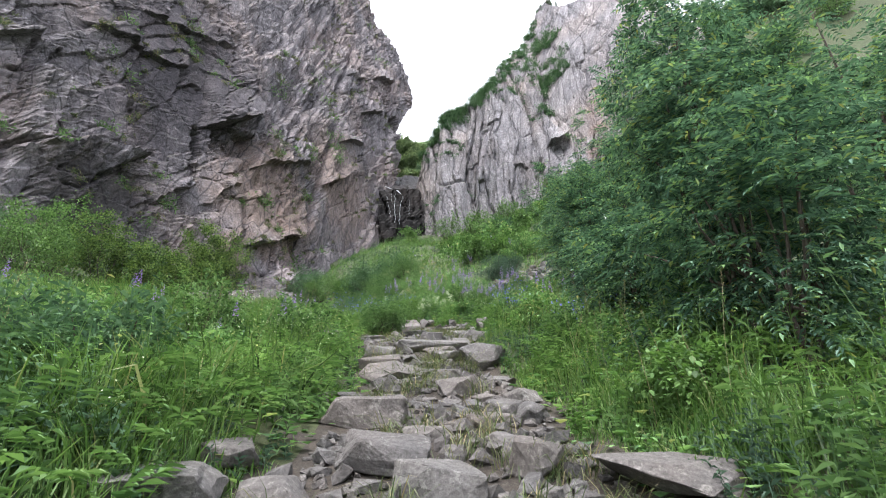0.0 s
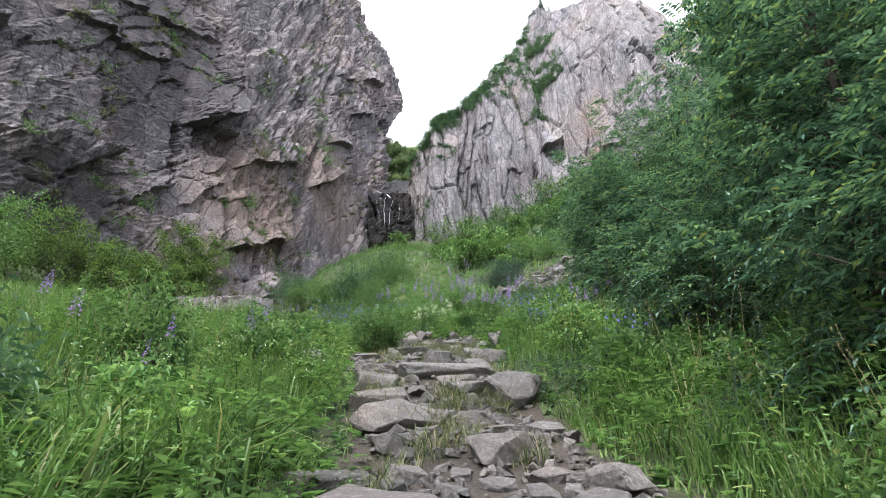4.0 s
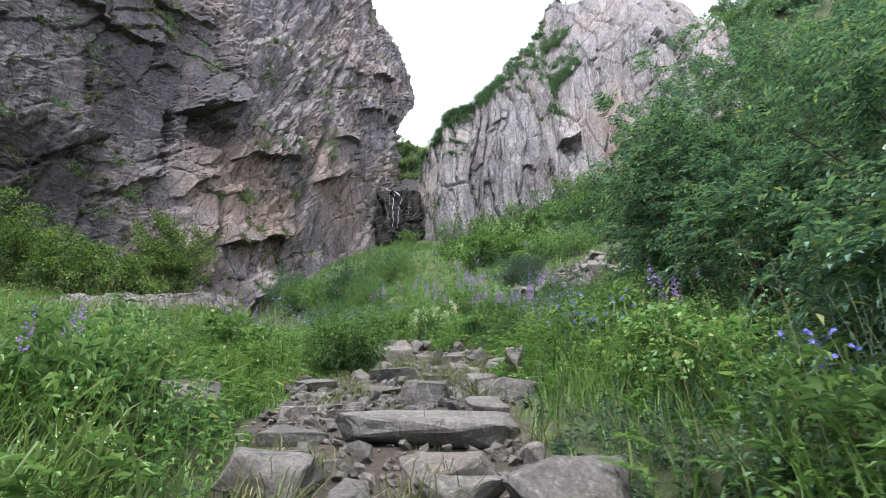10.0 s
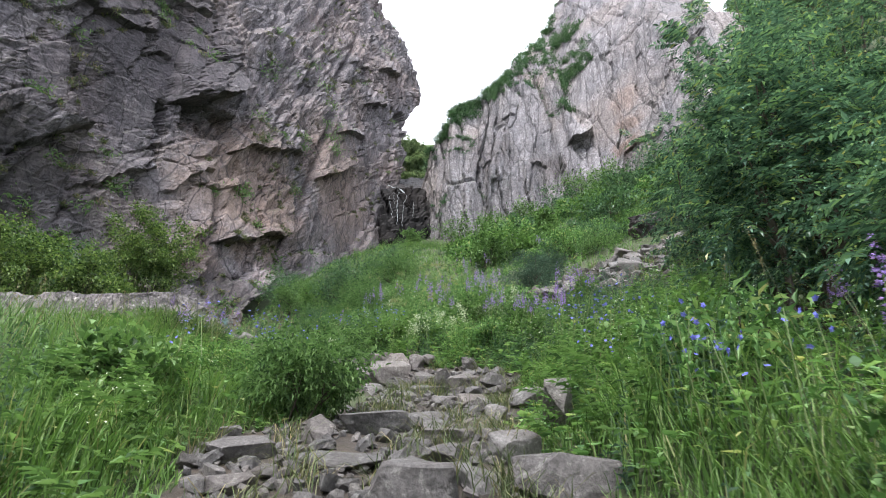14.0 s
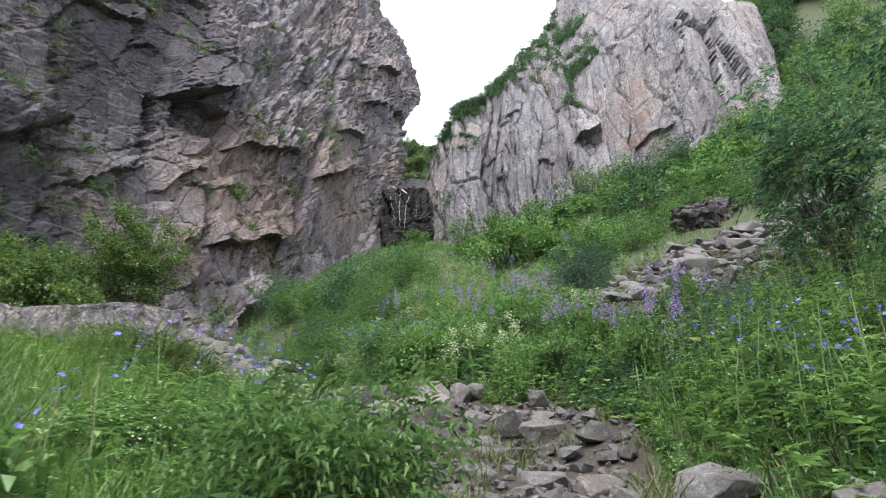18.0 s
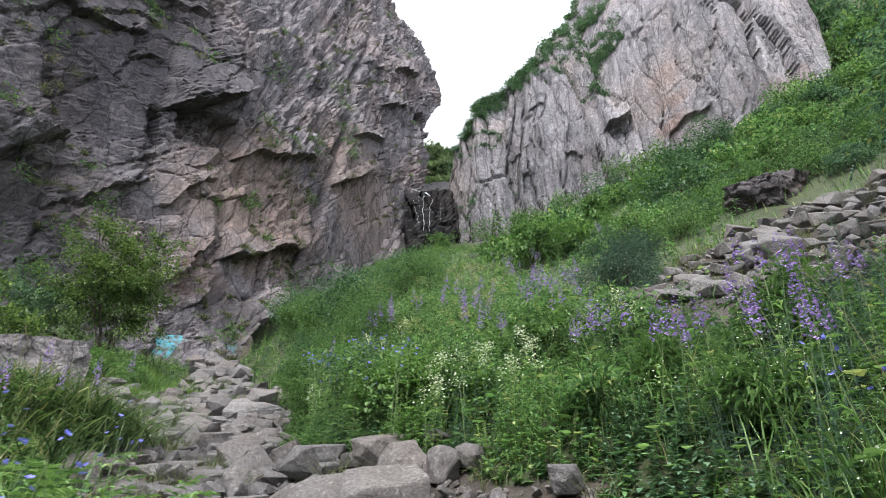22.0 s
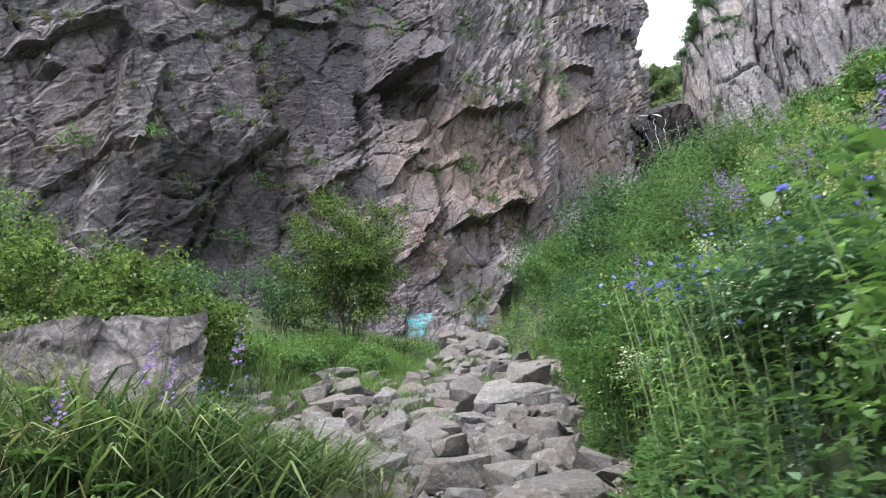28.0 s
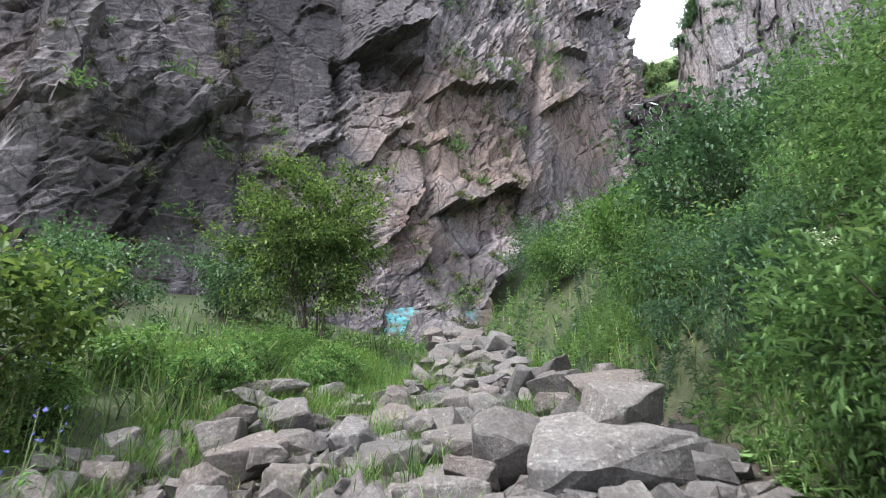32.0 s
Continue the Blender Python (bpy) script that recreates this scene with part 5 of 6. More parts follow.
def near_grass():
    p, r = field(500000, -12, 5.5, 1.2, 29, near_keep, 31)
    n = len(p)
    kind, rim = cells(p[:, 0], p[:, 1], 0.75, 5)
    tall = (0.24 + 0.5 * kind[:, 3] * (1.15 - 0.6 * rim) + 0.28 * r.random(n)) * smooth_step(-0.15, 0.9, -zone(p[:, 0], p[:, 1])) * (0.3 + 0.7 * smooth_step(0.7, 1.7, np.abs(p[:, 0] - path_x(p[:, 1])))) + 0.1
    return blades(p, lean_of(n, r, 0.7), tall, 0.006 + 0.009 * r.random(n))


def far_grass():
    keep = lambda x, y, r: (zone(x, y) < -0.1) & ((y > 27) | (x > 4)) & (scree(x, y) < 0.1) & (r.random(len(x)) < 0.6 + 0.4 * wave(x, y, 1.5, 23))
    p, r = field(64000, -18, 44, 20, 64, keep, 32)
    n = len(p)
    return blades(p, lean_of(n, r, 0.45), 0.2 + 0.35 * r.random(n), 0.012 + 0.0008 * p[:, 1], 2)


def dry_tufts():
    r = np.random.default_rng(33)
    n = 230
    y = 2.5 + 27 * r.random(n)
    a, b = np.interp(y, ZONE_Y, ZONE_L), np.interp(y, ZONE_Y, ZONE_R)
    x = a + (b - a) * r.random(n)
    x[:50], y[:50] = 2.5 + 7 * r.random(50), 18.5 + 6 * r.random(50)
    m = 64
    c = np.repeat(np.stack([x, y], 1), m, 0) + r.normal(size=(n * m, 2)) * 0.075
    p = np.stack([c[:, 0], c[:, 1], ground(c[:, 0], c[:, 1]) - 0.01], 1)
    return blades(p, lean_of(n * m, r, 1.3), 0.12 + 0.26 * r.random(n * m), np.full(n * m, 0.007))


def tall_tufts():
    """Broad-bladed tall grass in clumps at the edge of the stones."""
    r = np.random.default_rng(39)
    at = [(-5.0, 18.4), (-5.4, 18.45), (-5.2, 18.0), (-4.95, 18.75), (-5.6, 18.15), (-5.8, 17.7), (-4.6, 17.5), (-5.1, 18.0), (-4.5, 16.8), (-5.4, 17.2), (-6.4, 17.0), (-2.3, 3.6), (-1.7, 5.0), (-2.1, 6.6), (-1.9, 7.7), (-2.4, 8.7), (2.1, 8.0), (-9.6, 23.4), (-9.9, 25), (-10.6, 26.8), (-12, 30.5)]
    c = np.repeat(np.array(at + [(-5.0, 18.6), (-4.9, 18.35), (-5.15, 18.75), (-5.1, 19.1), (-5.25, 19.4), (-5.5, 19.8), (-5.2, 18.9), (-5.9, 20.2), (-5.4, 19.2)] + [(-5.2 - 0.4 * (k % 2), 17.3 + 0.33 * (k // 2)) for k in range(8)] + [(-5.55 - 0.45 * (k % 3), 18.9 + 0.42 * (k // 3)) for k in range(12)]), 130, 0)
    n = len(c)
    c = c + r.normal(size=(n, 2)) * 0.24
    p = np.stack([c[:, 0], c[:, 1], ground(c[:, 0], c[:, 1]) - 0.03], 1)
    return blades(p, lean_of(n, r, 1.15), 0.35 + 0.55 * r.random(n), 0.010 + 0.020 * r.random(n), 4)


def gully_tufts():
    """Fresh grass growing between the blocks and at the gully's rim."""
    r = np.random.default_rng(63)
    n = 90
    y = 18.5 + 12 * r.random(n)
    a, b = np.interp(y, ZONE_Y, ZONE_L), np.interp(y, ZONE_Y, ZONE_R)
    f = np.where(r.random(n) < 0.5, 0.25 * r.random(n), r.random(n))
    at = np.stack([a + (b - a) * f, y], 1)
    at = at[(np.abs(at[:, 0] - path_x(at[:, 1])) > 0.7) | (at[:, 1] > 21.5)]
    c = np.repeat(at, 110, 0) + r.normal(size=(len(at) * 110, 2)) * 0.13
    p = np.stack([c[:, 0], c[:, 1], ground(c[:, 0], c[:, 1])], 1)
    return blades(p, lean_of(len(p), r, 0.9), 0.22 + 0.3 * r.random(len(p)), np.full(len(p), 0.009))


def side_meadow():
    keep = lambda x, y, r: (zone(x, y) < -2) & (r.random(len(x)) < 0.6 + 0.4 * wave(x, y, 1.5, 23))
    p, r = field(22000, -26, -5, -4, 20, keep, 64)
    q, _ = field(6000, -5, 5, -4, 1.6, lambda x, y, r: zone(x, y) < 0, 65)
    p = np.concatenate([p, q])
    return blades(p, lean_of(len(p), r, 0.5), 0.35 + 0.4 * r.random(len(p)), 0.02 + 0.015 * r.random(len(p)), 2)


thing("gully_grass", mesh_from("gully_grass", *gully_tufts(), grass_mat), "fresh green grass tufts between the gully blocks", "grass", kind="stuff")
thing("side_meadow_grass", mesh_from("side_meadow_grass", *side_meadow(), grass_mat), "green meadow grass away from the path", "grass", kind="stuff")
thing("tall_grass", mesh_from("tall_grass", *tall_tufts(), reed_mat), "tall broad-bladed grass clumps beside the stones", "grass", kind="stuff")
thing("meadow_grass", mesh_from("meadow_grass", *near_grass(), grass_mat), "lush bright green grass along the path", "grass", kind="stuff")
thing("slope_grass", mesh_from("slope_grass", *far_grass(), grass_mat), "green grass of the mountain slope", "grass", kind="stuff")
thing("path_grass", mesh_from("path_grass", *dry_tufts(), tuft_mat), "short yellowing grass tufts between the stones", "grass", kind="stuff")


def herb_field(p, r, leaves, tall, leaf, full, width=0.3, oval=False):
    """Leafy upright herbs: stems with leaves all the way up."""
    n = len(p)
    lean = lean_of(n, r, 0.16)
    h = tall[:, None]
    f = (np.arange(leaves) + 0.5) / leaves * 0.85 + 0.15
    base = p[:, None, :] + (lean * h)[:, None, :] * (f ** 2)[None, :, None] + np.array([0, 0, 1.0]) * (h * f[None])[:, :, None]
    turn = 2.4 * np.arange(leaves)[None] + 6.28 * r.random((n, 1))
    way = np.stack([np.cos(turn), np.sin(turn), -0.25 + 0 * turn + 1.6 * r.random((n, leaves))], -1)
    size = leaf * (1.15 - 0.6 * f[None]) * (0.7 + 0.6 * r.random((n, leaves)))
    stems = tubes(p, p + lean * h * 0.2 + [0, 0, 0.5] * h, p + lean * h + [0, 0, 1.0] * h, np.full(n, 0.003), np.full(n, 0.0015), 3, 3)
    if oval:
        return joined([oval_set(base.reshape(-1, 3), way.reshape(-1, 3), size.ravel(), size.ravel() * width, 0.4), stems])
    return joined([leaf_set(base.reshape(-1, 3), way.reshape(-1, 3), size.ravel(), size.ravel() * width, 0.15, 0.4, full=full), stems])


def herbs_near():
    keep = lambda x, y, r: (zone(x, y) < -0.05) & (np.abs(x - path_x(y)) > 0.85) & (scree(x, y) < 0.0) & (r.random(len(x)) < np.exp(-np.maximum(0, -zone(x, y) - 2) / 2.5) * (0.55 + 0.6 * wave(x, y, 1.2, 24) + 0.4 * (x > path_x(y))) * np.where(cells(x, y, 1.1, 3)[0][..., 4] > 0.62, 0.4, 1.3))
    p, r = field(22000, -8, 5.5, 1.4, 23, keep, 34)
    tall = (0.42 + 0.45 * r.random(len(p)) + 0.25 * wave(p[:, 0], p[:, 1], 1.6, 29)) * smooth_step(-0.1, 1.2, -zone(p[:, 0], p[:, 1])) + 0.12
    tall = tall * np.where(p[:, 0] < path_x(p[:, 1]), np.interp(p[:, 1], [9, 13], [1.0, 0.62]), 1.0)
    tall = tall * np.where((p[:, 0] > 0.9) & (p[:, 1] > 16.4), 0.5, 1.0)
    return p, r, tall


HERBS = [(herb_mat, 0.34, 1.1, 1.0, False), (raspberry_mat, 0.68, 0.85, 0.8, True), (shrub_mat, 0.17, 1.5, 1.2, False), (dark_shrub_mat, 0.6, 1.0, 0.75, True), (grey_shrub_mat, 0.22, 0.95, 1.0, False), (herb_mat, 0.5, 1.0, 0.9, True)]


def split_herbs(name, p, r, tall, leaves, leaf, size, label):
    """Herbs of six kinds, each in domed clumps of its own with hollows between."""
    kind, rim = cells(p[:, 0] + 0.06 * r.normal(size=len(p)), p[:, 1] + 0.06 * r.normal(size=len(p)), size, 3)
    tall = tall * (0.62 + 0.75 * kind[:, 3]) * (1.2 - 0.75 * rim ** 2)
    which = np.minimum((kind[:, 2] * 6).astype(int), 5)
    for k, (mat, w, lf, th, oval) in enumerate(HERBS):
        m = (which == k) & (rim < 0.93)
        if m.sum():
            thing(name, mesh_from(name, *herb_field(p[m], r, leaves, tall[m] * th, leaf * lf, False, w, oval), mat), label, "herbs", kind="stuff")


def herbs_far():
    keep = lambda x, y, r: (zone(x, y) < -0.15) & ((y > 26) | (x > 4)) & (scree(x, y) < 0.05) & (r.random(len(x)) < 0.5 + 0.6 * wave(x, y, 2.2, 25))
    p, r = field(10500, -14, 22, 18, 60, keep, 35)
    return p, r, 0.45 + 0.5 * r.random(len(p)) + 0.4 * wave(p[:, 0], p[:, 1], 2.6, 46)


def bank_herbs():
    keep = lambda x, y, r: (zone(x, y) < -0.05) & (x > path_x(y)) & (-zone(x, y) < 6.5) & (scree(x, y) < 0.0) & (r.random(len(x)) < 0.7 + 0.45 * wave(x, y, 1.0, 26))
    p, r = field(16000, -8, 4, 13.5, 30, keep, 36)
    return p, r, (0.35 + 0.35 * r.random(len(p)) + 0.25 * wave(p[:, 0], p[:, 1], 1.4, 47)) * smooth_step(-0.2, 0.8, -zone(p[:, 0], p[:, 1])) * np.interp(p[:, 1], [17, 21], [1.0, 0.72]) * np.where((p[:, 0] > 0.9) & (p[:, 1] > 16.6), 0.55, 1.0) + 0.12


def bedstraw():
    """Tiny white flowers strewn in clouds over the herbs."""
    r = np.random.default_rng(61)
    c = np.concatenate([r.normal(size=(30, 2)) * [1.6, 1.8] + [0.2, 19.8], r.normal(size=(50, 2)) * [1.2, 2.2] + [-2.6, 22.0], r.normal(size=(40, 2)) * [0.8, 2.5] + [1.7, 14.0], r.normal(size=(40, 2)) * [0.8, 3.5] + [-2.6, 8.0], r.normal(size=(60, 2)) * [3, 5] + [0.5, 30]])
    c = c[zone(c[:, 0], c[:, 1]) < -0.2]
    n = len(c)
    q = np.repeat(np.stack([c[:, 0], c[:, 1], ground(c[:, 0], c[:, 1]) + 0.5 + 0.35 * r.random(n)], 1), 34, 0)
    q = q + r.normal(size=q.shape) * [0.13, 0.13, 0.09]
    s = 0.007 + 0.007 * r.random(len(q))
    return leaf_set(q, tangle(len(q), r), s, s, 0.1, 0.0, full=False)


def seed_heads():
    """Thin stalks with drooping seed heads over the grass."""
    r = np.random.default_rng(62)
    c = np.concatenate([r.normal(size=(90, 2)) * [1.2, 3.2] + [-3.6, 9], r.normal(size=(90, 2)) * [1.3, 1.2] + [-5.4, 17.6], r.normal(size=(40, 2)) * [1.0, 1.6] + [-9.6, 22.4], r.normal(size=(50, 2)) * [0.8, 3.0] + [2.0, 8]])
    c = c[zone(c[:, 0], c[:, 1]) < -0.2]
    n = len(c)
    p = np.stack([c[:, 0], c[:, 1], ground(c[:, 0], c[:, 1])], 1)
    lean = lean_of(n, r, 0.22)
    h = (0.75 + 0.4 * r.random(n))[:, None]
    top = p + lean * h + [0, 0, 1.0] * h
    st = tubes(p, p + [0, 0, 0.55] * h, top, np.full(n, 0.0022), np.full(n, 0.0014), 3, 4)
    f = r.random((n, 26))
    b = top[:, None] + (lean * 0.16)[:, None] * f[..., None] + np.array([0, 0, 1.0]) * (0.16 * (f - 0.3))[..., None]
    way = np.concatenate([r.normal(size=(n, 26, 2)) * 0.5, np.full((n, 26, 1), 1.0)], -1)
    size = np.full(n * 26, 0.02)
    return joined([st, leaf_set(b.reshape(-1, 3), way.reshape(-1, 3), size, size * 0.3, 0.1, 0.2, full=False)])


def feather_herbs():
    """Fern-like leaves of umbellifers, in patches."""
    keep = lambda x, y, r: (zone(x, y) < -0.2) & (np.abs(x - path_x(y)) > 0.9) & (scree(x, y) < 0.0) & (wave(x, y, 1.7, 27) > -0.05) & (r.random(len(x)) < np.exp(-np.maximum(0, -zone(x, y) - 2) / 2.0))
    p, r = field(9000, -7, 5, 1.4, 24, keep, 37)
    n = len(p)
    a = 2 * math.pi * r.random(n)
    way = unit(np.stack([np.cos(a), np.sin(a), 0.5 + 0.6 * r.random(n)], 1))
    p[:, 2] += 0.1 + 0.45 * r.random(n)
    return pinnate(p, way, 0.16 + 0.14 * r.random(n), 5, r, 0.42)


def broad_herbs():
    """Low broad leaves at the edge of the stones and under the bushes."""
    keep = lambda x, y, r: (zone(x, y) < 0.05) & (wave(x, y, 1.3, 28) > -0.15) & (r.random(len(x)) < np.exp(-np.maximum(0, -zone(x, y) - 1.2) / 1.5) * np.where(x > path_x(y), 1.0, 0.55))
    p, r = field(34000, -7, 5, 1.4, 24, keep, 38)
    n = len(p)
    a = 2 * math.pi * r.random(n)
    p[:, 2] += 0.05 + 0.4 * r.random(n) * smooth_step(-0.1, 0.9, -zone(p[:, 0], p[:, 1]))
    size = 0.06 + 0.09 * r.random(n) ** 2
    return oval_set(p, np.stack([np.cos(a), np.sin(a), 0.15 + 0.5 * r.random(n)], 1), size, size * 0.75, 0.25)


split_herbs("bank_herbs", *bank_herbs(), 18, 0.064, 0.75, "leafy herbs crowding the bank over the gully")
thing("bedstraw", mesh_from("bedstraw", *bedstraw(), white_mat), "tiny white flowers strewn over the herbs", "flowers", kind="stuff")
thing("seed_heads", mesh_from("seed_heads", *seed_heads(), dry_mat), "pale grass stalks with drooping seed heads", "grass", kind="stuff")
thing("feather_herbs", mesh_from("feather_herbs", *feather_herbs(), shrub_mat), "fern-like feathered leaves in the meadow", "herbs", kind="stuff")
thing("broad_herbs", mesh_from("broad_herbs", *broad_herbs(), herb_mat), "low broad green leaves beside the path", "herbs", kind="stuff")
split_herbs("herb_layer", *herbs_near(), 14, 0.078, 0.8, "leafy green herbs thick beside the path")
split_herbs("slope_herbs", *herbs_far(), 13, 0.14, 1.5, "tall leafy herbs covering the mound")


# ---- flowers, each plant a thing of its own ----
def flower_plant(name, seed, stems, tall, petal_mat, style, label, group):
    r = np.random.default_rng(seed)
    e = thing(name, None, label, "flower", group)
    p = np.concatenate([r.normal(size=(stems, 2)) * 0.1, np.zeros((stems, 1))], 1)
    lean = lean_of(stems, r, 0.16)
    h = (tall * (0.8 + 0.35 * r.random(stems)))[:, None]
    top = p + lean * h + [0, 0, 1.0] * h
    for q in range(stems):
        one = tubes(p[q:q + 1] - [0, 0, 0.1], p[q:q + 1] + lean[q:q + 1] * h[q] * 0.2 + [0, 0, 0.5] * h[q], top[q:q + 1], np.array([0.005]), np.array([0.002]), 4, 4)
        child("stem", mesh_from("stem", *one, stem_mat), e, "thin green stem")
    k = 16
    f = 0.1 + 0.6 * r.random((stems, k))
    base = p[:, None] + (lean * h)[:, None] * (f ** 2)[..., None] + np.array([0, 0, 1.0]) * (h * f)[..., None]
    turn = 6.28 * r.random((stems, k))
    way = np.stack([np.cos(turn), np.sin(turn), 0.5 + 0 * turn], -1)
    size = 0.07 + 0.07 * r.random(stems * k)
    child("leaves", mesh_from("leaves", *leaf_set(base.reshape(-1, 3), way.reshape(-1, 3), size, size * 0.22, 0.15, 0.35), herb_mat), e, "narrow green leaves")
    if style == "spike":
        q = 38
        f = r.random((stems, q)) ** 0.8
        hd = 0.32
        c = top[:, None] + np.array([0, 0, 1.0]) * ((f - 0.35) * hd)[..., None]
        turn = 6.28 * r.random((stems, q))
        out = np.stack([np.cos(turn), np.sin(turn), 0.25 + 0 * turn], -1)
        c = (c + out * (0.035 * (1 - 0.75 * f))[..., None]).reshape(-1, 3)
        s = (0.03 * (1.1 - 0.7 * f)).ravel()
        m1 = leaf_set(c, out.reshape(-1, 3), s, s * 0.9, 0.1, 0.1, full=False)
        m2 = leaf_set(c, unit(out.reshape(-1, 3) + [0, 0, 0.9]), s, s * 0.9, 0.1, 0.1, full=False)
        fl = joined([m1, m2])
    elif style == "cup":
        q = 3
        c = (np.repeat(top, q, 0) + r.normal(size=(stems * q, 3)) * [0.05, 0.05, 0.06])
        face = unit(r.normal(size=(len(c), 3)) * 0.5 + [0, -0.6, 0.7])
        sx = unit(np.cross(face, np.tile([0.3, 0.9, 0.2], (len(c), 1))))
        sy = np.cross(face, sx)
        pc = [leaf_set(c, unit(sx * math.cos(a) + sy * math.sin(a) + face * 0.3), np.full(len(c), 0.017), np.full(len(c), 0.015), 0.05, 0.1, up=face, full=False) for a in np.arange(5) * 1.2566]
        fl = joined(pc)
    else:
        q = 44
        c = np.repeat(top, q, 0) + r.normal(size=(stems * q, 3)) * [0.04, 0.04, 0.04]
        s = 0.014 + 0.01 * r.random(len(c))
        fl = leaf_set(c, tangle(len(c), r), s, s, 0.1, 0.0, full=False)
    child("blossom", mesh_from("blossom", *fl, petal_mat), e)
    return e


def copies(e, spots, seed, grow=0.25):
    r = np.random.default_rng(seed)
    for k, (x, y) in enumerate(spots):
        s = 1 + grow * (r.random() - 0.5)
        m = Matrix.Translation((x, y, float(ground(x, y)))) @ pose(0, 0, 0, 0, 0, 360 * r.random()) @ Matrix.Scale(s, 4)
        if k == 0:
            e.matrix_world = m
        else:
            copy_thing(e, m)


def spots(n, x, y, sx, sy, seed):
    r = np.random.default_rng(seed)
    p = r.normal(size=(n * 4, 2)) * [sx, sy] + [x, y]
    ok = (zone(p[:, 0], p[:, 1]) < -0.1) & (np.abs(p[:, 0] - path_x(p[:, 1])) > 1.0)
    return [tuple(q) for q in p[ok][:n]]


FIRE = "fireweed with a violet flower spike in the meadow"
copies(flower_plant("fireweed", 1, 3, 1.1, violet_mat, "spike", FIRE, "fireweed in the meadow"), spots(9, 0.7, 20.6, 0.35, 0.4, 1) + spots(5, -0.2, 20.4, 0.4, 0.5, 21) + spots(4, 1.2, 28, 1.6, 1.5, 2) + spots(4, -1.0, 22, 1.0, 1.0, 3) + spots(4, -1.9, 22.8, 0.5, 0.4, 62), 1)
copies(flower_plant("fireweed", 2, 3, 1.0, violet_mat, "spike", FIRE, "fireweed in the meadow"), spots(4, 1.5, 16.3, 0.25, 0.3, 4) + spots(5, 1.9, 15.8, 0.3, 0.3, 5) + spots(2, 0.9, 17.0, 0.2, 0.2, 52) + spots(3, 0.5, 19.0, 0.5, 0.4, 53) + spots(2, 2.3, 9.6, 0.2, 0.5, 6), 2)
copies(flower_plant("fireweed", 3, 2, 1.0, violet_mat, "spike", FIRE, "fireweed in the meadow"), spots(5, -4.9, 17.6, 0.5, 0.5, 7) + spots(8, -3.4, 6.5, 0.9, 1.2, 8) + spots(10, 2, 33, 2, 3, 9), 3)
BLUE = "meadow cranesbill with open blue flowers"
copies(flower_plant("cranesbill", 4, 4, 0.75, blue_mat, "cup", BLUE, "cranesbill in the grass"), spots(6, 1.8, 13.6, 0.4, 1.0, 10) + spots(10, -2.8, 14.2, 0.6, 1.2, 11), 4)
copies(flower_plant("cranesbill", 5, 5, 0.7, blue_mat, "cup", BLUE, "cranesbill in the grass"), spots(16, -7.9, 20.9, 0.6, 1.0, 12) + spots(7, -2.4, 20.2, 0.5, 0.7, 13) + spots(8, 1.5, 9.5, 0.4, 2, 14), 5)
copies(flower_plant("cranesbill", 8, 4, 1.05, blue_mat, "cup", BLUE, "cranesbill in the grass"), spots(3, -1.3, 18.8, 0.4, 0.4, 55) + spots(9, -2.2, 19.6, 0.3, 0.4, 56) + spots(5, -9.9, 22.0, 0.4, 0.3, 57), 8)
WHITE = "white-flowering herb with dense clusters"
copies(flower_plant("white_herb", 6, 5, 0.72, white_mat, "cloud", WHITE, "white herbs of the mound"), spots(5, 0.0, 17.5, 0.4, 0.3, 15) + spots(4, 0.7, 18.4, 0.3, 0.4, 16) + spots(3, -1.8, 21, 0.6, 1, 17) + spots(5, -2.0, 21.9, 0.5, 0.6, 58) + spots(3, -3.0, 22.9, 0.5, 0.6, 59), 6)
copies(flower_plant("meadowsweet", 7, 3, 1.15, cream_mat, "cloud", "meadowsweet with cream-coloured plumes on the mound", "meadowsweet of the mound"), spots(8, -1.0, 19.7, 0.5, 0.4, 18) + spots(4, -2.2, 23.2, 0.9, 0.9, 20) + spots(4, -1.0, 23.4, 0.5, 0.6, 60) + spots(5, -0.6, 21.6, 0.5, 0.5, 61) + spots(6, -1.5, 27, 1.8, 2, 19), 7)


# ---- growth on the cliffs ----
def ledge_plants(verts, cols, rows, count, seed, material, name, label, size, y0, y1):
    """Tufts where the rock offers a ledge."""
    r = np.random.default_rng(seed)
    V = verts.reshape(rows, cols, 3)
    a, b = V[1:, :-1] - V[:-1, :-1], V[:-1, 1:] - V[:-1, :-1]
    nz = unit(np.cross(b, a))[..., 2]
    c = V[:-1, :-1]
    patch = wave(c[..., 1] + c[..., 0], c[..., 2], 6.0, 33)
    ok = np.argwhere((nz > 0.5) & (patch > -0.1) & (c[..., 1] > y0) & (c[..., 1] < y1))
    pick = ok[r.integers(0, len(ok), count)]
    base = np.repeat(c[pick[:, 0], pick[:, 1]], 64, 0)
    n = len(base)
    s = np.repeat(size * (0.4 + 0.9 * r.random(count)), 64)
    base = base + r.normal(size=(n, 3)) * s[:, None] * [0.42, 0.42, 0.26]
    way = unit(r.normal(size=(n, 3)) * 0.6 + [0.2, -0.3, 0.7])
    L = 0.1 + 0.16 * s + 0.1 * r.random(n)
    return thing(name, mesh_from(name, *leaf_set(base, way, L, L * 0.22, 0.1, 0.4, full=False), material), label, "plants", kind="stuff")


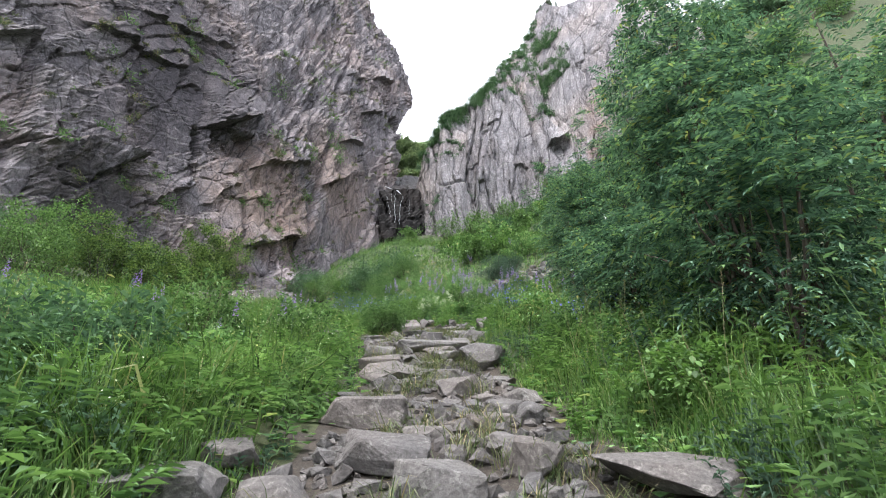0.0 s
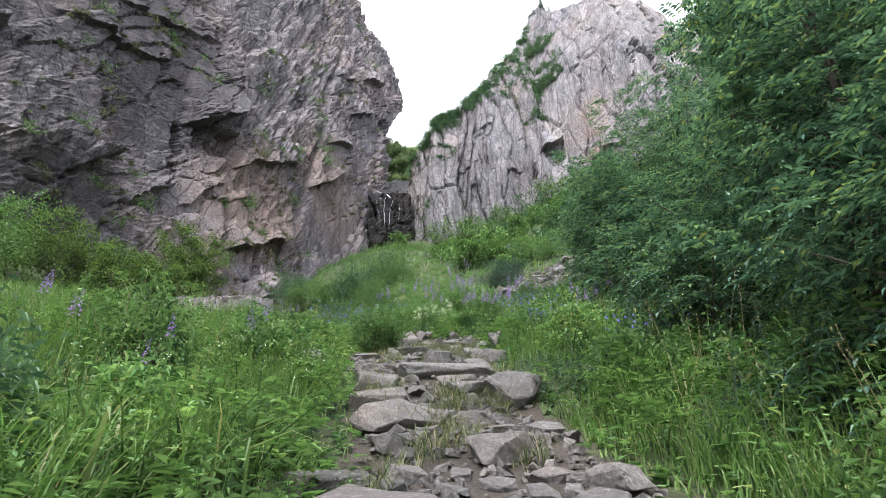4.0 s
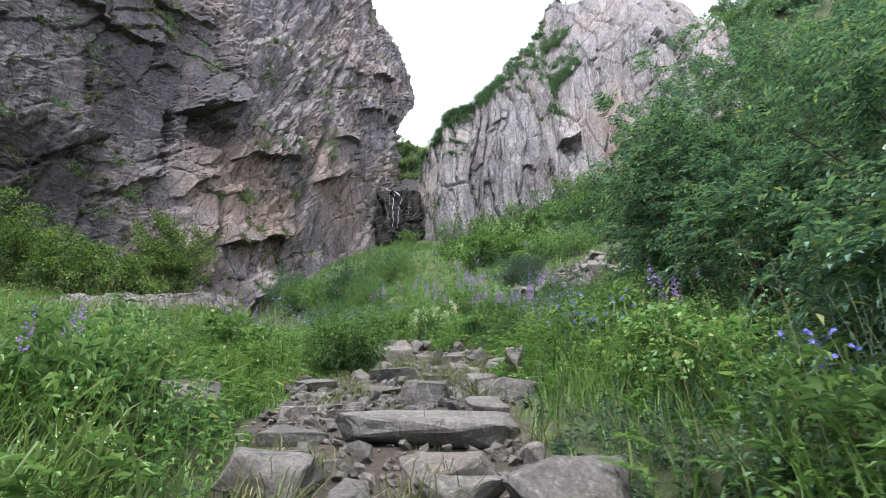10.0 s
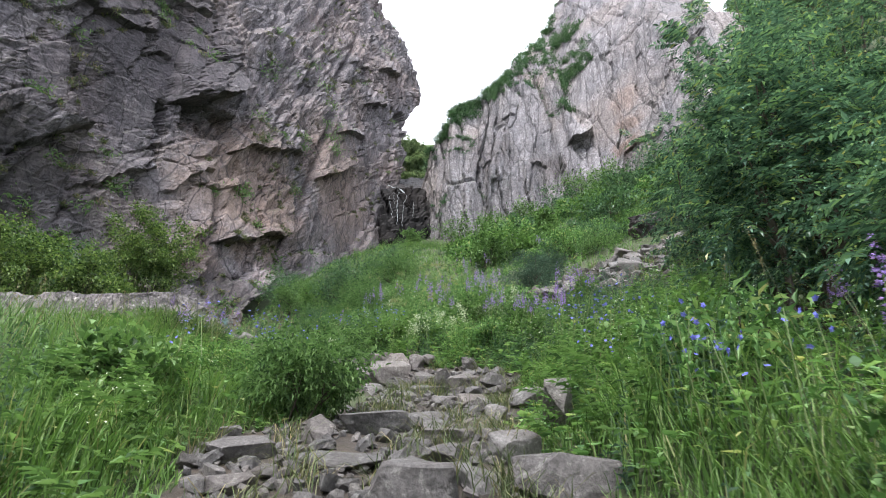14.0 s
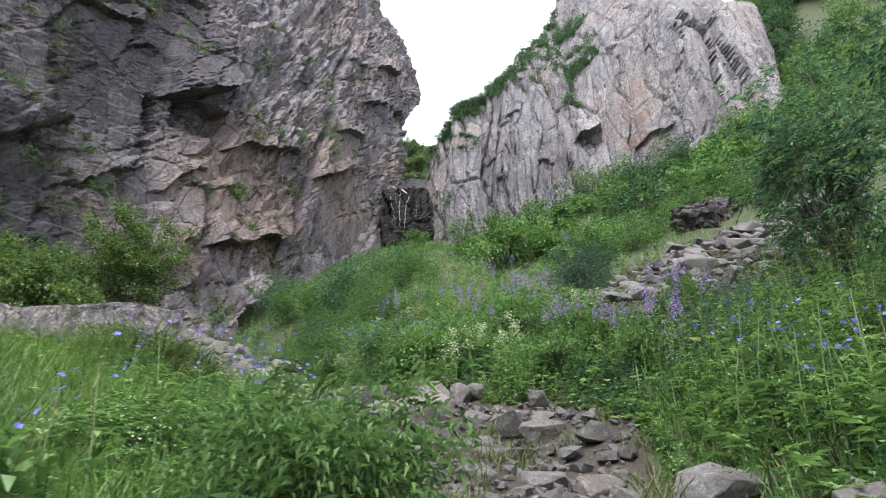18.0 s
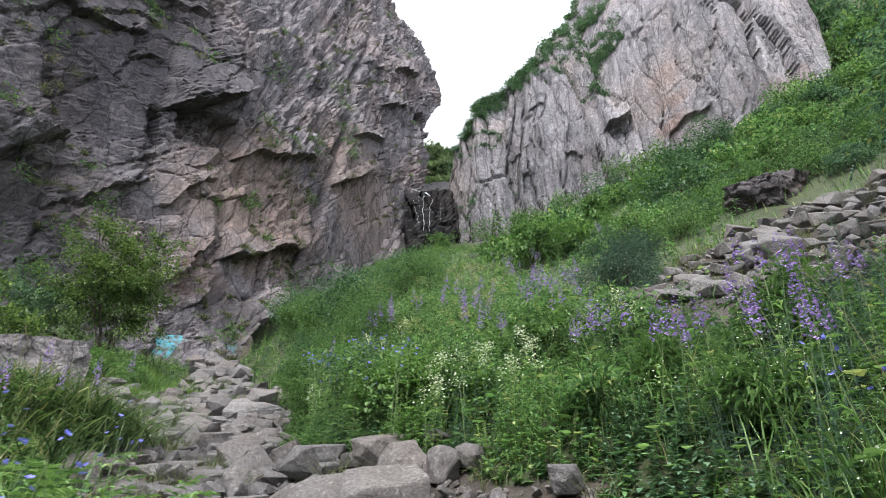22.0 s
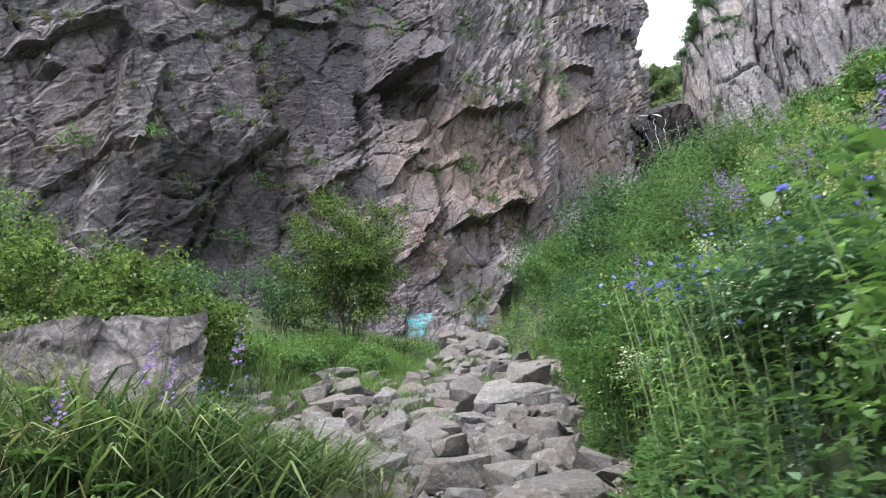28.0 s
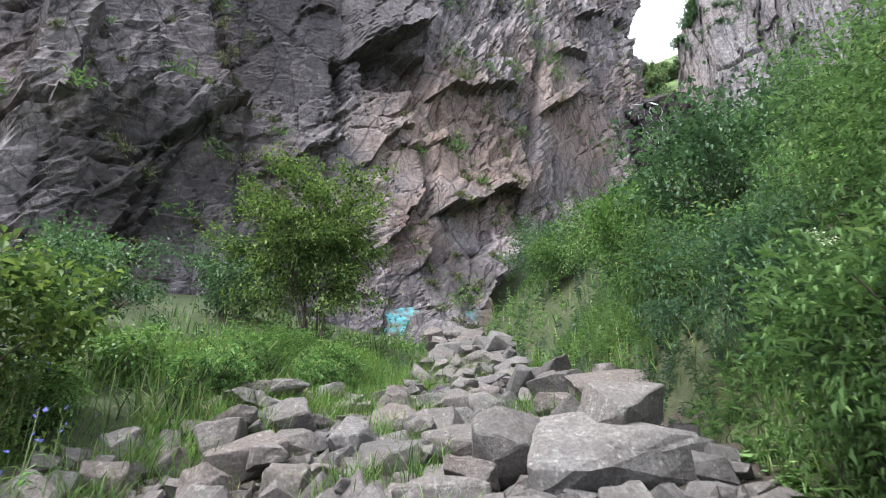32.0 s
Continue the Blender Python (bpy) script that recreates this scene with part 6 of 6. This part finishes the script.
ledge_plants(LEFT_V, LEFT_N[1], LEFT_N[0], 520, 41, tuft_mat, "cliff_tufts", "grass tufts on the ledges of the cliff", 0.42, 20, 92)
ledge_plants(RIGHT_V, RIGHT_N[1], RIGHT_N[0], 350, 42, dark_shrub_mat, "cliff_scrub", "green scrub on ledges of the rock face", 0.6, 66, 130)

ledge_plants(LEFT_V, LEFT_N[1], LEFT_N[0], 120, 43, shrub_mat, "cliff_bushes", "round green tufts clinging to the cliff", 0.95, 24, 92)


def ridge_scrub():
    """Green scrub along the ridge and on the ledges under it."""
    r = np.random.default_rng(44)
    V = RIGHT_V.reshape(RIGHT_N[0], RIGHT_N[1], 3)
    n = 420
    col = r.integers(8, int(RIGHT_N[1] * 0.62), n)
    row = 299 - (r.random(n) ** 2.2 * np.where(col > 110, 110, 30)).astype(int)
    c = V[row, col] + [0, -0.15, 0.1]
    keep = wave(c[:, 0], c[:, 2], 2.5, 48) > -0.3
    c = c[keep]
    F = RIGHT_V[(np.abs(RIGHT_V[:, 0] - 17.3 - 0.12 * (RIGHT_V[:, 2] - 62)) < 2.2) & (RIGHT_V[:, 2] > 57) & (RIGHT_V[:, 2] < 86) & (wave(RIGHT_V[:, 0], RIGHT_V[:, 2], 3.0, 49) > 0.05)]
    c = np.concatenate([c, F[r.integers(0, len(F), 170)] + [0, -0.3, 0.1]])
    s = 0.45 + 0.5 * r.random(len(c))
    base = np.repeat(c, 60, 0)
    size = np.repeat(s, 60)
    base = base + r.normal(size=base.shape) * size[:, None] * [0.55, 0.4, 0.42]
    L = 0.16 + 0.16 * r.random(len(base))
    return leaf_set(base, tangle(len(base), r), L, L * 0.6, 0.1, 0.2, full=False)


thing("ridge_scrub", mesh_from("ridge_scrub", *ridge_scrub(), dark_shrub_mat), "dark green scrub along the rocky ridge", "plants", kind="stuff")

# conifers on the skyline
def spruce_meshes(seed, h):
    r = np.random.default_rng(seed)
    n = 4000
    f = r.random(n) ** 0.8
    rad = h * 0.2 * (1 - f) * (0.75 + 0.25 * np.sign(np.sin(f * 70))) * (0.35 + 0.65 * r.random(n)) + 0.05
    a = 6.28 * r.random(n)
    base = np.stack([np.cos(a) * rad, np.sin(a) * rad, h * (0.06 + 0.94 * f) - 0.12 * rad], 1)
    way = np.stack([np.cos(a), np.sin(a), -0.25 + 0 * a], 1) + 0.3 * r.normal(size=(n, 3))
    fol = leaf_set(base, way, 0.045 * h * (1.15 - f), 0.016 * h * (1.15 - f), 0.2, 0.2, full=False)
    trunk = tubes(np.array([[0, 0, -0.5]]), np.array([[0, 0, h * 0.5]]), np.array([[0, 0, h]]), np.array([0.02 * h]), np.array([0.01]), 6, 4)
    return mesh_from("trunk", *trunk, bark_mat), mesh_from("crown", *fol, needle_mat)


st_, cr_ = spruce_meshes(51, 9.0)
for k, (x, y, z) in enumerate([(21.9, 80.0, 91.5), (23.6, 80.5, 89.5), (50.5, 72.0, 79.6), (48.9, 72.5, 80.0), (52.5, 73.0, 78.0)]):
    e = thing("spruce_tree", None, "dark pointed spruce on the skyline", "tree", "spruces on the skyline", at=Matrix.Translation((x, y, z or float(ground(x, y)))) @ pose(0, 0, 0, 0, 0, 50 * k) @ Matrix.Scale(1.0 if z else 1.35, 4))
    child("trunk", st_, e)
    child("crown", cr_, e)
for k, (x, y, rad, h) in enumerate([(36, 52, 2.6, 6), (38, 57, 3.0, 7), (36, 62, 2.6, 7), (42, 60, 3.2, 8), (46, 55, 3.2, 7), (33, 46, 2.2, 3.4), (40, 49, 2.8, 6), (51, 62, 3.4, 8), (43, 66, 3.2, 7), (37, 68, 3, 7), (56, 56, 3.4, 8), (47, 70, 3.4, 8), (49, 63.5, 3.6, 7), (52.5, 60.5, 3.6, 7), (59, 60, 3.8, 8), (46, 64, 3.2, 6), (55, 66, 3.8, 8), (40, 54, 2.8, 6)]):
    bush("hillside_tree", x, y, 260 + k, rad, h, 70, 32, 0.34, "oval", dark_shrub_mat if k % 2 else shrub_mat, "leafy green tree on the hillside beside the cliff", "tree", "trees on the hillside", stems=4, low=0.04)

# ---- the waterfall ----
def water_strand(points, width, seed):
    r = np.random.default_rng(seed)
    p = np.array(points, float)
    t = np.linspace(0, len(p) - 1, 40)
    c = np.stack([np.interp(t, np.arange(len(p)), p[:, k]) for k in range(3)], 1)
    c[:, 0] += 0.12 * np.cumsum(r.normal(size=40)) * 0.4
    w = width * (0.5 + 0.8 * r.random(40))
    v = np.concatenate([c - np.stack([w / 2, 0 * w, 0 * w], 1), c + np.stack([0 * w, -0.25 * w, 0 * w], 1), c + np.stack([w / 2, 0 * w, 0 * w], 1)])
    q = np.arange(39)
    return v, [np.concatenate([np.stack([q + o, q + 40 + o, q + 41 + o, q + 1 + o], 1) for o in (0, 40)])]


fall = thing("waterfall", None, "thin white waterfall running down a dark rock step", "waterfall", at=Matrix.Translation((0, 0, 0)))
for k, (a, w) in enumerate([(0.0, 0.22)]):
    child("cascade", mesh_from("cascade", *water_strand([(-9.3 + a, 72.3, 47.6), (-8.2 + a, 70.6, 46.0), (-7.6 + a, 69.6, 45.2), (-6.9 + a, 68.9, 44.4), (-6.5 + a, 68.7, 43.9)], w, 68 + k), water_mat), fall, "white water sliding over the lip")
for k, (x, top, low, w) in enumerate([(-8.2, 43.6, 39.8, 0.035), (-7.6, 44.0, 42.2, 0.02), (-6.9, 44.2, 38.6, 0.05), (-5.9, 43.9, 38.8, 0.045), (-4.9, 43.0, 40.2, 0.02)]):
    drop = [(x + (0.12 - 0.05 * k) * (top - z), z) for z in np.linspace(top, low, 9)]
    face = [GORGE_V[np.argmin((GORGE_V[:, 0] - a) ** 2 + (GORGE_V[:, 2] - z) ** 2), 1] for a, z in drop]
    child("strand", mesh_from("strand", *water_strand([(a, min(face[max(0, q - 1):q + 2]) - 0.1, z) for q, (a, z) in enumerate(drop)], w, 70 + k), water_mat), fall, "white falling water")

# the far hill behind the notch
hx, hy = np.meshgrid(np.linspace(-60, 30, 90), np.linspace(0, 1, 30))
hz = 68 + 34 * hy + 1.5 * wave(hx, hy * 30, 8, 50)
thing("far_hill", mesh_from("far_hill", np.stack([hx, 108 + 24 * hy, hz], -1).reshape(-1, 3), [grid_faces(30, 90)], far_mat, True), "green wooded hill seen through the notch", "hill", kind="structure")
# trees on the far hill; their paleness is haze put into the leaf colour
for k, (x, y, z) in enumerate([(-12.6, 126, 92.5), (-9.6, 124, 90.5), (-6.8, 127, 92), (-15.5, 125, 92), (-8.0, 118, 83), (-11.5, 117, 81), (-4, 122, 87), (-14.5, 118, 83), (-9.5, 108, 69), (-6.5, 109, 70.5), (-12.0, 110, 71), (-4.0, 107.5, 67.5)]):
    bush("hill_tree", x, y, 240 + k, 2.4, 5.5 - 0.3 * k % 2, 60, 40, 0.5, "oval", hazed_hill_mat, "round green tree on the far hill, haze painted into its leaf colour", "tree", "trees on the far hill", stems=3, low=0.05, z=z)
